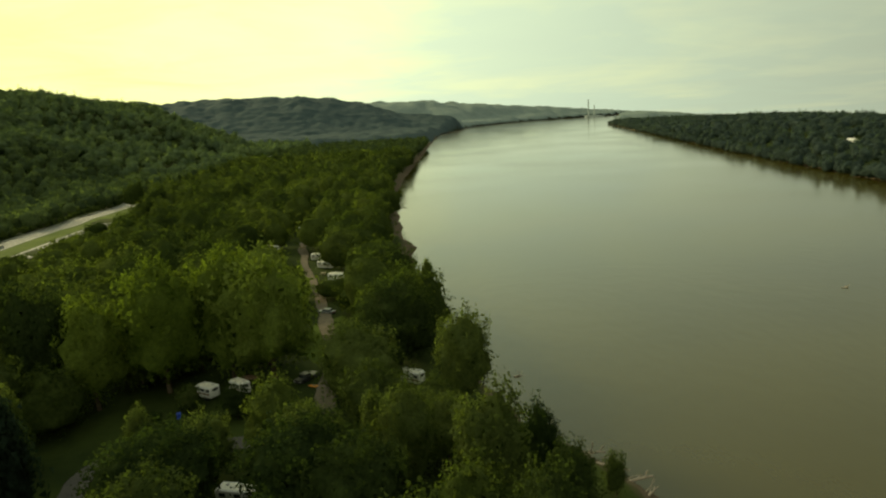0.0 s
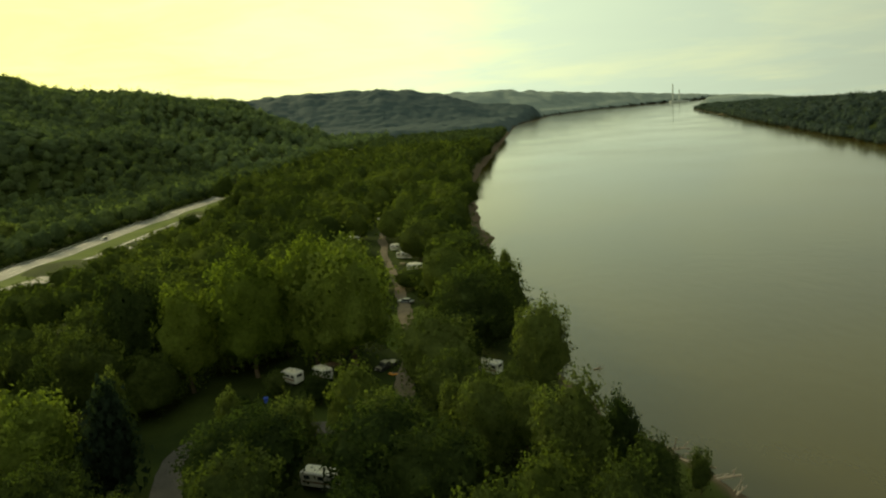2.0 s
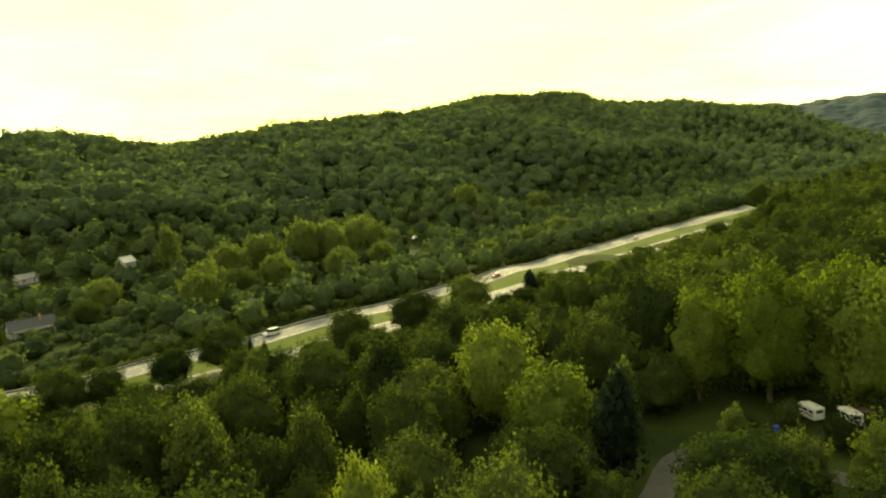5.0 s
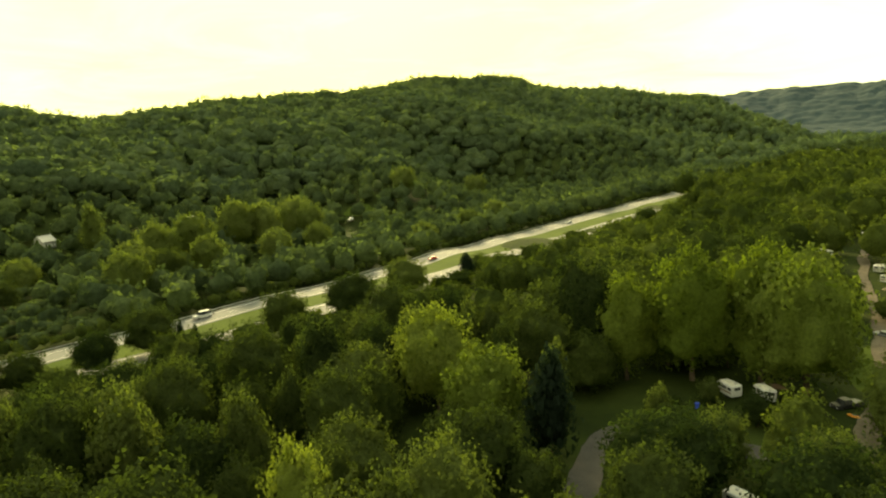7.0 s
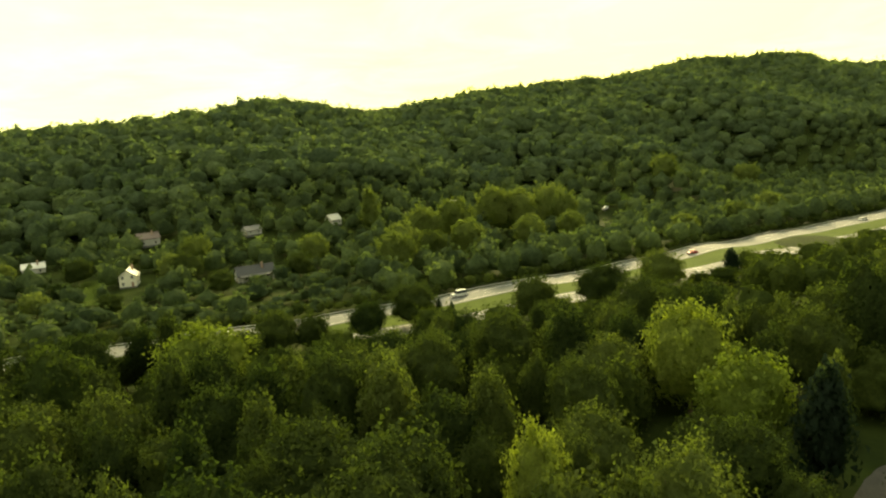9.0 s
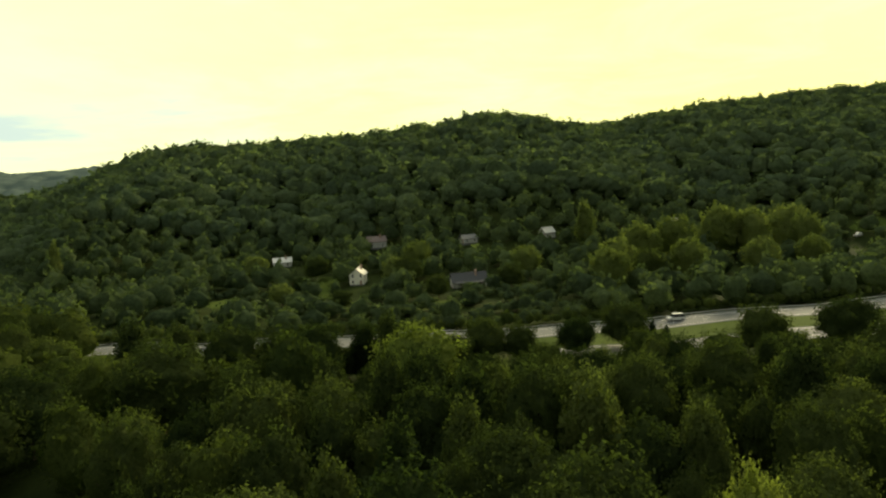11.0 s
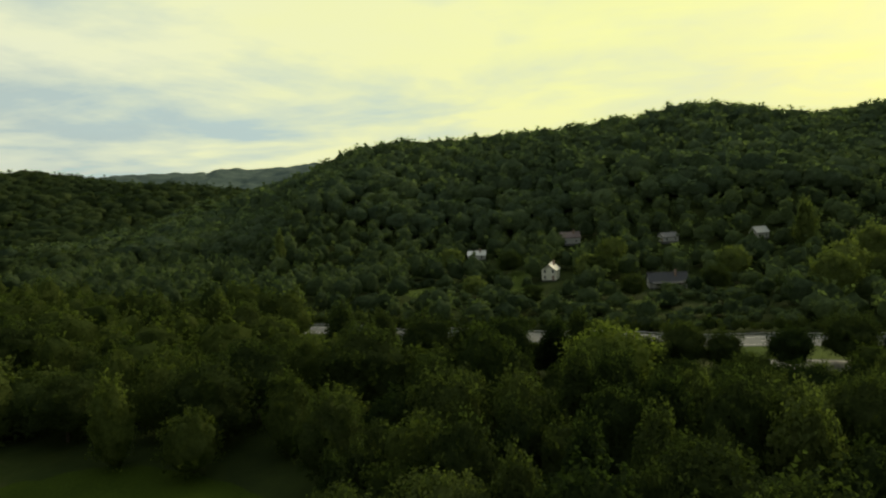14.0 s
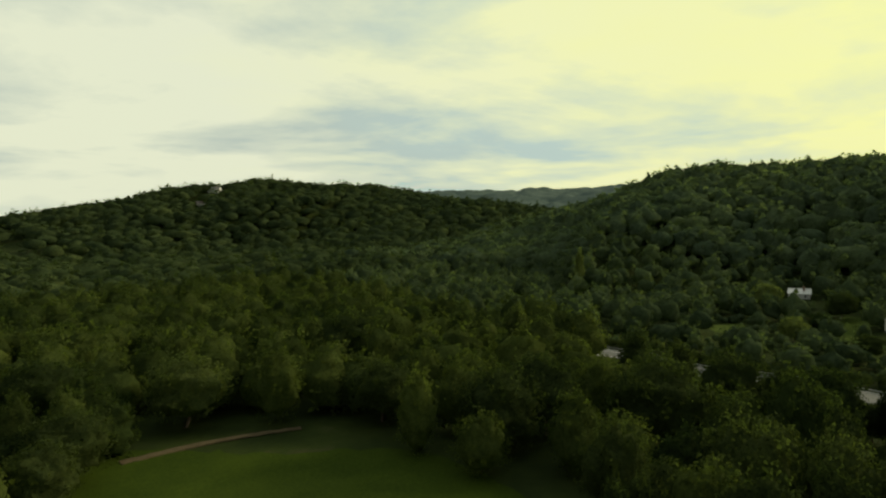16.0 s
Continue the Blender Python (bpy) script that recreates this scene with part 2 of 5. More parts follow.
# ---- the plan: metres, the river runs along +y ----
WEST_BANK = [(60, -4600), (55, -1000), (58, -200), (50, 0), (34, 70), (28, 87), (25, 94), (21, 100), (13, 109), (2, 140), (3, 159), (-9, 186), (-15, 229), (-16, 280),
             (-22, 303), (-30, 366), (-41, 475), (-44, 605), (-42, 1180), (-36, 2049), (119, 3160), (380, 3900), (692, 4300), (1040, 4560), (1400, 4800)]
EAST_BANK = [(330, -4600), (300, -1000), (280, 0), (266, 300), (271, 411), (286, 555), (321, 826), (454, 1730), (542, 2323), (690, 2900), (830, 3400), (1010, 3900), (1190, 4560), (1320, 4900)]
HIGHWAY = [(-276, -290), (-258, -250), (-221, -140), (-206, -78), (-199, -15), (-195, 40), (-197, 125), (-208, 215), (-218, 320), (-229, 450), (-262, 800), (-280, 980)]
CAMP_ROAD = [(-24, 100), (-26, 120), (-30.5, 150), (-40, 185), (-55.6, 235), (-68, 292), (-76, 349), (-84, 420)]
LOOP_ROAD = [(-44, 58), (-49, 72), (-58, 88), (-64, 97), (-56, 99.5), (-46, 98.5), (-35, 97), (-24, 101)]
FIELD_PATH = [(-59, -132), (-64, -131), (-78, -128), (-93, -122), (-102, -115)]
# ridges: x, y, height of the ground at the crest, half width
MAIN_RIDGE = [(-550, -440, 2, 200), (-580, -375, 15, 230), (-609, -324, 35, 260), (-642, -252, 57, 300), (-645, -205, 70, 320), (-650, -120, 74, 350), (-655, 0, 80, 360), (-655, 90, 90, 360), (-650, 190, 76, 350),
              (-650, 290, 86, 350), (-660, 450, 99, 350), (-670, 600, 117, 360), (-680, 720, 123, 370), (-670, 860, 116, 370), (-650, 1080, 105, 370), (-610, 1290, 90, 350),
              (-520, 1400, 46, 260), (-430, 1420, 6, 200)]
SECOND_RIDGE = [(-1500, 1900, 110, 600), (-1000, 2350, 130, 600), (-560, 2500, 134, 600), (-330, 2560, 100, 500), (-200, 2600, 50, 400)]
THIRD_RIDGE = [(-900, 3700, 135, 700), (-150, 3900, 122, 430), (300, 4370, 84, 300), (800, 4700, 46, 200), (1200, 4840, 6, 100)]
SOUTH_RIDGE = [(-1300, -200, 90, 420), (-1350, -600, 75, 420), (-1230, -900, 72, 420), (-1000, -1150, 74, 420), (-800, -1300, 60, 400)]
SOUTH_HILL = [(-760, -560, 50, 320), (-730, -720, 74, 360), (-640, -800, 82, 360), (-520, -860, 72, 350), (-400, -880, 52, 330), (-300, -880, 34, 300), (-200, -890, 14, 260)]
EAST_RIDGE = [(520, 380, 3, 200), (545, 800, 5, 200), (590, 1150, 12, 210), (640, 1450, 10, 200), (690, 1750, 4, 190), (740, 2000, 1, 180)]
RIDGES = (MAIN_RIDGE, SECOND_RIDGE, THIRD_RIDGE, SOUTH_RIDGE, SOUTH_HILL, EAST_RIDGE)


def bank_distance(x, y):
    """Metres inland from the water's edge, less than 0 over the river."""
    west = np.interp(y, [p[1] for p in WEST_BANK], [p[0] for p in WEST_BANK])
    east = np.interp(y, [p[1] for p in EAST_BANK], [p[0] for p in EAST_BANK])
    return np.maximum(west - x, x - east)


def height(x, y):
    x, y = np.asarray(x, float), np.asarray(y, float)
    z = np.zeros(np.broadcast(x, y).shape)
    for ridge in RIDGES:
        d, (top, wide) = to_line(x, y, ridge)
        d = d * (1 + 0.13 * np.clip((560 - wide) / 210, 0, 1) * waves(x, y, 260, 5))
        z = np.maximum(z, top * smooth01(1 - d / wide) ** 0.85 * (1 + 0.05 * waves(x, y, 170, 3)))
    inland = bank_distance(x, y) + 1.4 * waves(x, y, 26, 8) + 0.7 * waves(x, y, 7, 9)
    z = z + 0.5 * waves(x, y, 60, 2)
    z = z - 150 * smooth01((x - 720 - 0.2 * np.maximum(y - 2400, 0)) / 1000)     # the land falls away beyond the eastern hill
    shore = smooth01((inland + 3) / (14 + 90 * np.clip((y - 2500) / 1500, 0, 1)))
    return z * shore + (-6.4) * (1 - shore)


def build_ground():
    xs = np.unique(np.r_[np.linspace(-4900, -1500, 30), np.arange(-1500, -420, 20), np.arange(-420, -60, 10), np.arange(-60, 45, 2.6), np.arange(45, 260, 14),
                         np.arange(260, 420, 5), np.arange(420, 1300, 25), np.linspace(1300, 4900, 24)])
    ys = np.unique(np.r_[np.linspace(-4900, -1500, 22), np.arange(-1500, -200, 24), np.arange(-200, 70, 9), np.arange(70, 330, 3.5), np.arange(330, 1000, 16),
                         np.arange(1000, 1800, 18), np.arange(1800, 4900, 24)])
    gx, gy = np.meshgrid(xs, ys)
    v = np.stack([gx, gy, height(gx, gy)], -1).reshape(-1, 3)
    i = np.arange(len(ys) - 1)[:, None] * len(xs) + np.arange(len(xs) - 1)[None]
    f = np.stack([i, i + 1, i + 1 + len(xs), i + len(xs)], -1).reshape(-1, 4)
    return v, f


def ground_material():
    """Woodland floor, with bare soil where the bank falls to the water."""
    m, t, b = material("ground")
    geo = node(t, "ShaderNodeNewGeometry")
    sep = node(t, "ShaderNodeSeparateXYZ", {"Vector": geo.outputs["Position"]})
    n1 = node(t, "ShaderNodeTexNoise", {"Vector": geo.outputs["Position"], "Scale": 0.06, "Detail": 6.0, "Roughness": 0.65})
    n2 = node(t, "ShaderNodeTexNoise", {"Vector": geo.outputs["Position"], "Scale": 0.9, "Detail": 5.0, "Roughness": 0.65})
    wood = ramp(t, n1.outputs["Fac"], [(0.35, (0.018, 0.026, 0.008)), (0.6, (0.032, 0.044, 0.011)), (0.75, (0.06, 0.055, 0.026))])
    soil = ramp(t, n2.outputs["Fac"], [(0.3, (0.050, 0.038, 0.025)), (0.7, (0.115, 0.088, 0.060))])
    lift = node(t, "ShaderNodeMath", {0: n2.outputs["Fac"], 1: 1.6, 2: -0.8}, operation="MULTIPLY_ADD")
    hz = node(t, "ShaderNodeMath", {0: sep.outputs["Z"], 1: lift.outputs[0]}, operation="ADD")
    low = node(t, "ShaderNodeMapRange", {"Value": hz.outputs[0], "From Min": -2.2, "From Max": -0.9, "To Min": 1.0, "To Max": 0.0})
    bank = node(t, "ShaderNodeMapRange", {"Value": sep.outputs["Z"], "From Min": -9.0, "From Max": -7.5, "To Min": 0.0, "To Max": 1.0})
    low = node(t, "ShaderNodeMath", {0: low.outputs[0], 1: bank.outputs[0]}, operation="MULTIPLY")
    mx = node(t, "ShaderNodeMix", data_type="RGBA")
    t.links.new(low.outputs[0], mx.inputs[0])
    t.links.new(wood, mx.inputs[6])
    t.links.new(soil, mx.inputs[7])
    t.links.new(mx.outputs[2], b.inputs["Base Color"])
    b.inputs["Roughness"].default_value = 0.95
    b.inputs["Specular IOR Level"].default_value = 0.03
    bp = node(t, "ShaderNodeBump", {"Height": n2.outputs["Fac"], "Strength": 0.5, "Distance": 0.3})
    t.links.new(bp.outputs[0], b.inputs["Normal"])
    return m


gv, gf = build_ground()
ground = tagged(new("ground", mesh_from("ground", gv, gf, ground_material(), True)), "wooded valley floor and hills with a bare soil river bank", "ground", kind="structure")

water = tagged(new("water", mesh_from("water", [(-300, -4900, -5), (700, -4900, -5), (700, 2400, -5), (-300, 2400, -5), (1060, 4100, -5), (1230, 4900, -5), (-300, 4900, -5), (-300, 4100, -5)],
                                      [(0, 1, 2, 3), (3, 2, 4, 7), (7, 4, 5, 6)], WATER)),
               "broad olive-brown river with a faint ripple", "river", kind="structure")


def strip(name, line, inner, outer, mat, lift, step=6.0, thick=0.25, start=0.0, end=None, ragged=0.0):
    """A road slab that follows the ground along a line, between two offsets to its right; it has a real edge."""
    s = np.arange(start, end or length(line), step)
    p, tan = along(line, s)
    side = np.stack([tan[:, 1], -tan[:, 0]], -1)
    mid = height(p[:, 0], p[:, 1])
    rings = []
    for off, dz in ((inner, lift - thick), (inner, lift), (outer, lift), (outer, lift - thick)):
        worn = ragged * (waves(s, s * 0 + off, 17, 15) + 0.6 * waves(s, s * 0 - off, 6, 16))
        q = p + side * (off + worn)[:, None]
        rings.append(np.c_[q, mid + dz])
    v = np.stack(rings, 1).reshape(-1, 3)
    i = np.arange(len(s) - 1)[:, None] * 4 + np.arange(3)[None]
    f = np.stack([i, i + 1, i + 5, i + 4], -1).reshape(-1, 4)[:, ::-1]
    return new(name, mesh_from(name, v, f, mat))


FAR_LANES = (-6.5, 5.5)      # metres to the river side of the line
MEDIAN = (5.5, 19.0)
NEAR_LANES = (19.0, 31.0)
tagged(strip("road_1", HIGHWAY, *FAR_LANES, CONCRETE, 0.30), "pale concrete carriageway of a divided highway", "road", kind="structure")
tagged(strip("road_2", HIGHWAY, *NEAR_LANES, CONCRETE, 0.30), "pale concrete carriageway half hidden by trees", "road", kind="structure")
tagged(strip("median", HIGHWAY, MEDIAN[0], MEDIAN[1], GRASS, 0.24), "mown grass strip between the carriageways", "grass", kind="structure")
tagged(strip("road_3", CAMP_ROAD, -1.5, 1.5, GRAVEL, 0.28, 1.5, ragged=0.55), "brown gravel lane through the campground", "road", kind="structure")
tagged(strip("road_4", LOOP_ROAD, -2.2, 2.2, ASPHALT, 0.22, 1.5, ragged=0.4), "worn asphalt lane under the trees, their shade in its colour", "road", kind="structure")
tagged(strip("path", FIELD_PATH, -0.9, 1.1, DIRT, 0.30, 1.0, ragged=0.4), "bare dirt track along the edge of the field", "path", kind="structure")


# ---- trees ----
def ico(sub):
    bm = bmesh.new()
    bmesh.ops.create_icosphere(bm, subdivisions=sub, radius=1.0)
    v = np.array([x.co[:] for x in bm.verts])
    f = np.array([[q.index for q in face.verts] for face in bm.faces])
    bm.free()
    return v, f


ICO1, ICO2, ICO3 = ico(1), ico(2), ico(3)


def leaf_sprays(rng, centre, out, size):
    """Pointed leaf sprays, turned roughly outwards, three vertices each, and their soft normals."""
    n = len(centre)
    nrm = out + rng.normal(0, 0.6, (n, 3))
    nrm /= np.linalg.norm(nrm, axis=1)[:, None] + 1e-9
    a = np.cross(nrm, rng.normal(0, 1, (n, 3)))
    a /= np.linalg.norm(a, axis=1)[:, None] + 1e-9
    b = np.cross(nrm, a)
    w = size[:, None]
    k = rng.uniform(0.6, 1.0, (n, 1))
    v = np.stack([centre - a * w * 0.8 + b * w * k, centre - a * w * 0.8 - b * w * k, centre + a * w * 1.2 - nrm * w * 0.3], 1)
    soft = out + rng.normal(0, 0.16, (n, 3))
    soft /= np.linalg.norm(soft, axis=1)[:, None] + 1e-9
    return v.reshape(-1, 3), np.repeat(soft, 3, 0)


def crown(rng, lobes, sprays, size, spread=0.46, low=0.0, squash=1.0, point=0.0, core=ICO2, tuft=0.062, plume=0.5):
    """A crown 1 high and about 1 wide, standing on 0: one uneven body with bulges, grown over with tufts of leaf sprays.
    Returns vertices, triangles, normals and the places of the bulges."""
    way = rng.normal(0, 1, (lobes, 3))
    way[:, 2] = way[:, 2] * 0.8 + 0.25
    way /= np.linalg.norm(way, axis=1)[:, None]
    push, wide = rng.uniform(0.14, 0.42, lobes), rng.uniform(14, 46, lobes)
    lean = rng.normal(0, 0.05, 2)

    def reach(d):
        """How far the body goes in these directions."""
        bumps = push * np.exp(wide * (d @ way.T - 1))
        return 0.74 + bumps.max(1) + 0.2 * np.sort(bumps, 1)[:, -2]

    def shape(d, r):
        z = 0.47 + 0.50 * squash * d[:, 2] * r
        side = spread * (1 - point * np.clip(z, 0, 1.1)) * np.where(d[:, 2] < 0, 1.0 + 0.5 * d[:, 2] ** 2, 1.0)
        return np.stack([d[:, 0] * r * side + lean[0] * z, d[:, 1] * r * side + lean[1] * z, low + (1 - low) * z], -1)

    def outward(d):
        """The way that the bulging surface faces."""
        a = np.cross(d, (0.31, 0.87, 0.38))
        a /= np.linalg.norm(a, axis=1)[:, None] + 1e-9
        b = np.cross(d, a)
        at = lambda q: shape(q / np.linalg.norm(q, axis=1)[:, None], reach(q / np.linalg.norm(q, axis=1)[:, None]))
        out = np.cross(at(d + 0.1 * a) - at(d - 0.1 * a), at(d + 0.1 * b) - at(d - 0.1 * b))
        return out / (np.linalg.norm(out, axis=1)[:, None] + 1e-9)

    n = max(6, sprays // 12)
    d = rng.normal(0, 1, (n, 3))
    d[:, 2] = d[:, 2] + 0.35
    d /= np.linalg.norm(d, axis=1)[:, None]
    top = shape(d, reach(d) * rng.uniform(0.90, 1.07, n))
    face = outward(d)
    ids = np.repeat(np.arange(n), 12)
    grow = d * (1 - plume) + np.array([0, 0, plume])
    grow /= np.linalg.norm(grow, axis=1)[:, None]
    tall = rng.uniform(0.5, 1.7, n)
    off = rng.normal(0, 0.55, (len(ids), 3)) * tuft
    up = rng.uniform(-0.9, 1.3, len(ids)) * tuft * tall[ids]
    cen = top[ids] + off * (1.15 - 0.45 * np.clip(up / tuft, -1, 1.5))[:, None] + grow[ids] * up[:, None]
    soft = off / tuft * 0.25 + face[ids] * 0.85 + d[ids] * 0.2
    soft /= np.linalg.norm(soft, axis=1)[:, None] + 1e-9
    v, nv = leaf_sprays(rng, cen, soft, size * rng.uniform(0.55, 1.4, len(ids)))
    cd = core[0] / np.linalg.norm(core[0], axis=1)[:, None]
    body = shape(cd, reach(cd) * rng.uniform(0.84, 0.95, len(cd)))
    tris = np.concatenate([np.arange(len(v)).reshape(-1, 3), core[1] + len(v)])
    return np.concatenate([v, body]), tris, np.concatenate([nv, outward(cd)]), shape(way, 0.85 * np.ones(lobes))


def tube(points, radii, sides=6):
    """A tapered limb along points."""
    pts, out = np.asarray(points, float), []
    for i, p in enumerate(pts):
        d = pts[min(i + 1, len(pts) - 1)] - pts[max(i - 1, 0)]
        d = d / (np.linalg.norm(d) + 1e-9)
        a = np.cross(d, (0.3, 0.9, 0.2))
        a /= np.linalg.norm(a)
        b = np.cross(d, a)
        th = np.arange(sides) * 6.2832 / sides
        out.append(p + radii[i] * (np.cos(th)[:, None] * a + np.sin(th)[:, None] * b))
    v = np.concatenate(out)
    f = [[i * sides + j, i * sides + (j + 1) % sides, (i + 1) * sides + (j + 1) % sides, (i + 1) * sides + j] for i in range(len(pts) - 1) for j in range(sides)]
    return v, np.array(f)


def wood_mesh(rng, name, crown_z, c, scale, girth):
    """Trunk with limbs that reach into the crown's lobes."""
    vs, fs, n = [], [], 0
    top = crown_z + scale[2] * 0.55
    bend = rng.normal(0, 0.25, (5, 2)).cumsum(0)
    bend[0] = 0
    zz = np.linspace(-0.4, top, 5)
    pts = np.c_[bend, zz]
    limbs = [(pts, girth * np.array([1.25, 1, 0.8, 0.55, 0.25]))]
    for i in rng.permutation(len(c))[:7]:
        end = c[i] * scale + (0, 0, crown_z)
        z0 = min(end[2] - 0.4, crown_z * rng.uniform(0.6, 1.0) + 0.2 * scale[2])
        st = np.array([np.interp(z0, zz, pts[:, 0]), np.interp(z0, zz, pts[:, 1]), z0])
        mid = st * 0.45 + end * 0.55 + (0, 0, -0.3)
        limbs.append(([st, mid, end], girth * np.array([0.5, 0.32, 0.1])))
    for p, r in limbs:
        v, f = tube(p, r)
        vs.append(v)
        fs.append(f + n)
        n += len(v)
    return mesh_from(name, np.concatenate(vs), np.concatenate(fs), BARK, True)


KINDS = {}


def tree_kind(key, seed, label, mat, tall, wide, lobes, sprays, size, **kw):
    """The two meshes of a kind of tree, trunk with limbs and crown, kept to be planted."""
    rng = np.random.RandomState(seed)
    base = tall * kw.pop("clear", 0.16)
    scale = np.array([wide, wide, tall - base])
    v, f, nv, c = crown(rng, lobes, sprays, size / wide, core=ICO3, tuft=0.95 / wide, **kw)
    v = v * scale + (0, 0, base)
    KINDS[key] = (mesh_from("crown", v, f, mat, True, None, nv), wood_mesh(rng, "trunk", base, c, scale, 0.018 * tall), label, tall)


tree_kind("maple_a", 11, "broad green maple with a full rounded crown", LEAF, 17, 15, 40, 5000, 0.235, clear=0.08)
tree_kind("maple_b", 12, "spreading green maple with a lumpy crown", LEAF, 15, 16, 44, 5000, 0.235, clear=0.08, squash=0.9)
tree_kind("cotton_a", 13, "tall green cottonwood with an uneven crown", LEAF, 23, 15, 46, 4600, 0.27, clear=0.1, spread=0.40)
tree_kind("cotton_b", 14, "tall narrow green poplar-like tree", LEAF, 20, 10, 36, 4400, 0.23, clear=0.06, plume=0.75, point=0.30)
tree_kind("lime", 15, "yellow-green tree with bright leaf tips", LEAF_LIME, 19, 13, 40, 4800, 0.24, clear=0.08)
tree_kind("fresh", 21, "tall full fresh green cottonwood by the camp lawn", LEAF_FRESH, 23, 16, 46, 4600, 0.26, clear=0.08)
tree_kind("bright", 19, "tall light green cottonwood in a row", LEAF_BRIGHT, 22, 18, 34, 2700, 0.43, clear=0.06)
tree_kind("dark", 16, "dark green conifer with a pointed crown", LEAF_DARK, 15, 7, 30, 2600, 0.26, clear=0.03, spread=0.46, point=0.75)
tree_kind("poplar", 20, "light green pointed poplar", LEAF_BRIGHT, 20, 11, 30, 2400, 0.38, clear=0.04, spread=0.46, point=0.62)
tree_kind("bush", 17, "low green bushy tree", LEAF, 8, 8, 20, 1300, 0.26, clear=0.02)
tree_kind("willow", 18, "olive green leaning bank tree", LEAF, 14, 13, 38, 4400, 0.24, clear=0.04)


def plant(key, x, y, tall, widen=1.0, turn=0.0, group="trees of the campground", label=""):
    crown_me, wood_me, text, own = KINDS[key]
    s = tall / own
    root = thing("tree", label or text, "tree", (x, y, float(height(x, y))), turn, group)
    root.scale = (s * widen, s * widen, s)
    put(new("trunk", wood_me), root)
    put(new("crown", crown_me), root)
    return root


PLANTED = []     # x, y, radius of every tree that stands by itself

# kind, x, y, height, width of the crown
CAMP_TREES = [("lime", -85.5, 79.1, 19, 15.3), ("lime", -70.5, 74.6, 16, 13.7), ("maple_a", -115.3, 94.2, 18, 16.1), ("cotton_a", -77.6, 115.5, 22, 16.8),
              ("fresh", -56.8, 120.7, 24, 18.5), ("lime", -37.9, 126.0, 25, 19.5), ("fresh", -67.2, 114.1, 20, 13.0), ("maple_b", -78.5, 102.5, 18, 13.0),
              ("dark", -59.8, 78.1, 15, 8.8), ("maple_b", -39.0, 73.1, 15, 16.4), ("maple_a", -20.1, 74.5, 14, 16.6), ("fresh", -46.3, 127.1, 25, 17.0),
              ("lime", -63.0, 35.2, 17, 7.5), ("maple_a", -50.7, 47.3, 16, 13.1), ("maple_a", -99.6, 20.9, 18, 12.7), ("cotton_b", -92.6, 26.7, 17, 11.2)]
CAMP_TREES += [("maple_b", -81.8, 55.8, 17, 11.5), ("maple_a", -112.0, 57.1, 17, 15.4), ("cotton_b", -100.5, 65.5, 17, 11.6), ("maple_b", -107.2, 41.3, 17, 13.2),
               ("maple_b", -58.8, 60.0, 15, 13.1), ("maple_b", -69.0, 49.3, 15, 12.5)]
BANK_TREES = [("maple_b", -17.6, 176.5, 17, 21), ("maple_a", -12.4, 129.9, 17, 19.0), ("poplar", -9.5, 206.5, 11, 7.1), ("maple_b", -16.4, 125.0, 13.5, 18.5),
              ("maple_a", 0.3, 110.9, 16, 12.8), ("cotton_a", 2.4, 75.3, 17, 13.2), ("maple_a", 8.0, 60.5, 15, 10.1), ("maple_b", -14.9, 70.0, 15, 16.2),
              ("maple_b", -22.9, 83.9, 12, 12.1), ("maple_a", -37.7, 215.0, 15, 18), ("willow", 9.6, 81.9, 12, 6.9), ("bush", 19.2, 80.1, 6, 3.6),
              ("willow", 12.7, 74.7, 10, 8.0)]
ROAD_TREES = [("maple_b", -163.0, -13.0, 7.5, 9.0), ("maple_b", -158.0, -28.0, 8.5, 11.0), ("bush", -157.0, -17.0, 7.0, 9.0), ("maple_b", -160.0, 3.0, 10, 12.5), ("cotton_b", -161.0, -9.0, 11, 9.0), ("maple_a", -163.5, -19.5, 9.5, 11.5), ("maple_b", -162.0, -31.0, 11.5, 13.0), ("maple_a", -165.0, -42.5, 10, 12.0),
              ("cotton_b", -166.5, -54.0, 12, 9.5), ("maple_b", -171.0, -88.0, 12, 14.0), ("maple_a", -176.0, -100.0, 13, 14.5), ("cotton_b", -182.0, -112.0, 14, 10.0), ("maple_b", -186.0, -124.0, 13, 14.0),
              ("maple_b", -156.6, 111.6, 14, 15.8), ("maple_a", -155.9, 89.6, 12, 14.0), ("maple_b", -160.4, 139.0, 13, 16), ("maple_a", -172.0, 60.2, 12, 15.1),
              ("maple_b", -164.6, 44.3, 11, 10.7), ("maple_a", -163.0, 30.6, 10, 9.9), ("dark", -167.7, 66.2, 7, 2.8), ("dark", -164.2, 68.7, 6.5, 2.8),
              ("maple_b", -163.6, 22.1, 12, 12.0), ("maple_b", -159.9, 12.4, 10, 12.9), ("dark", -164.9, 171.3, 8, 7), ("maple_a", -154.5, 176.4, 9, 11)]
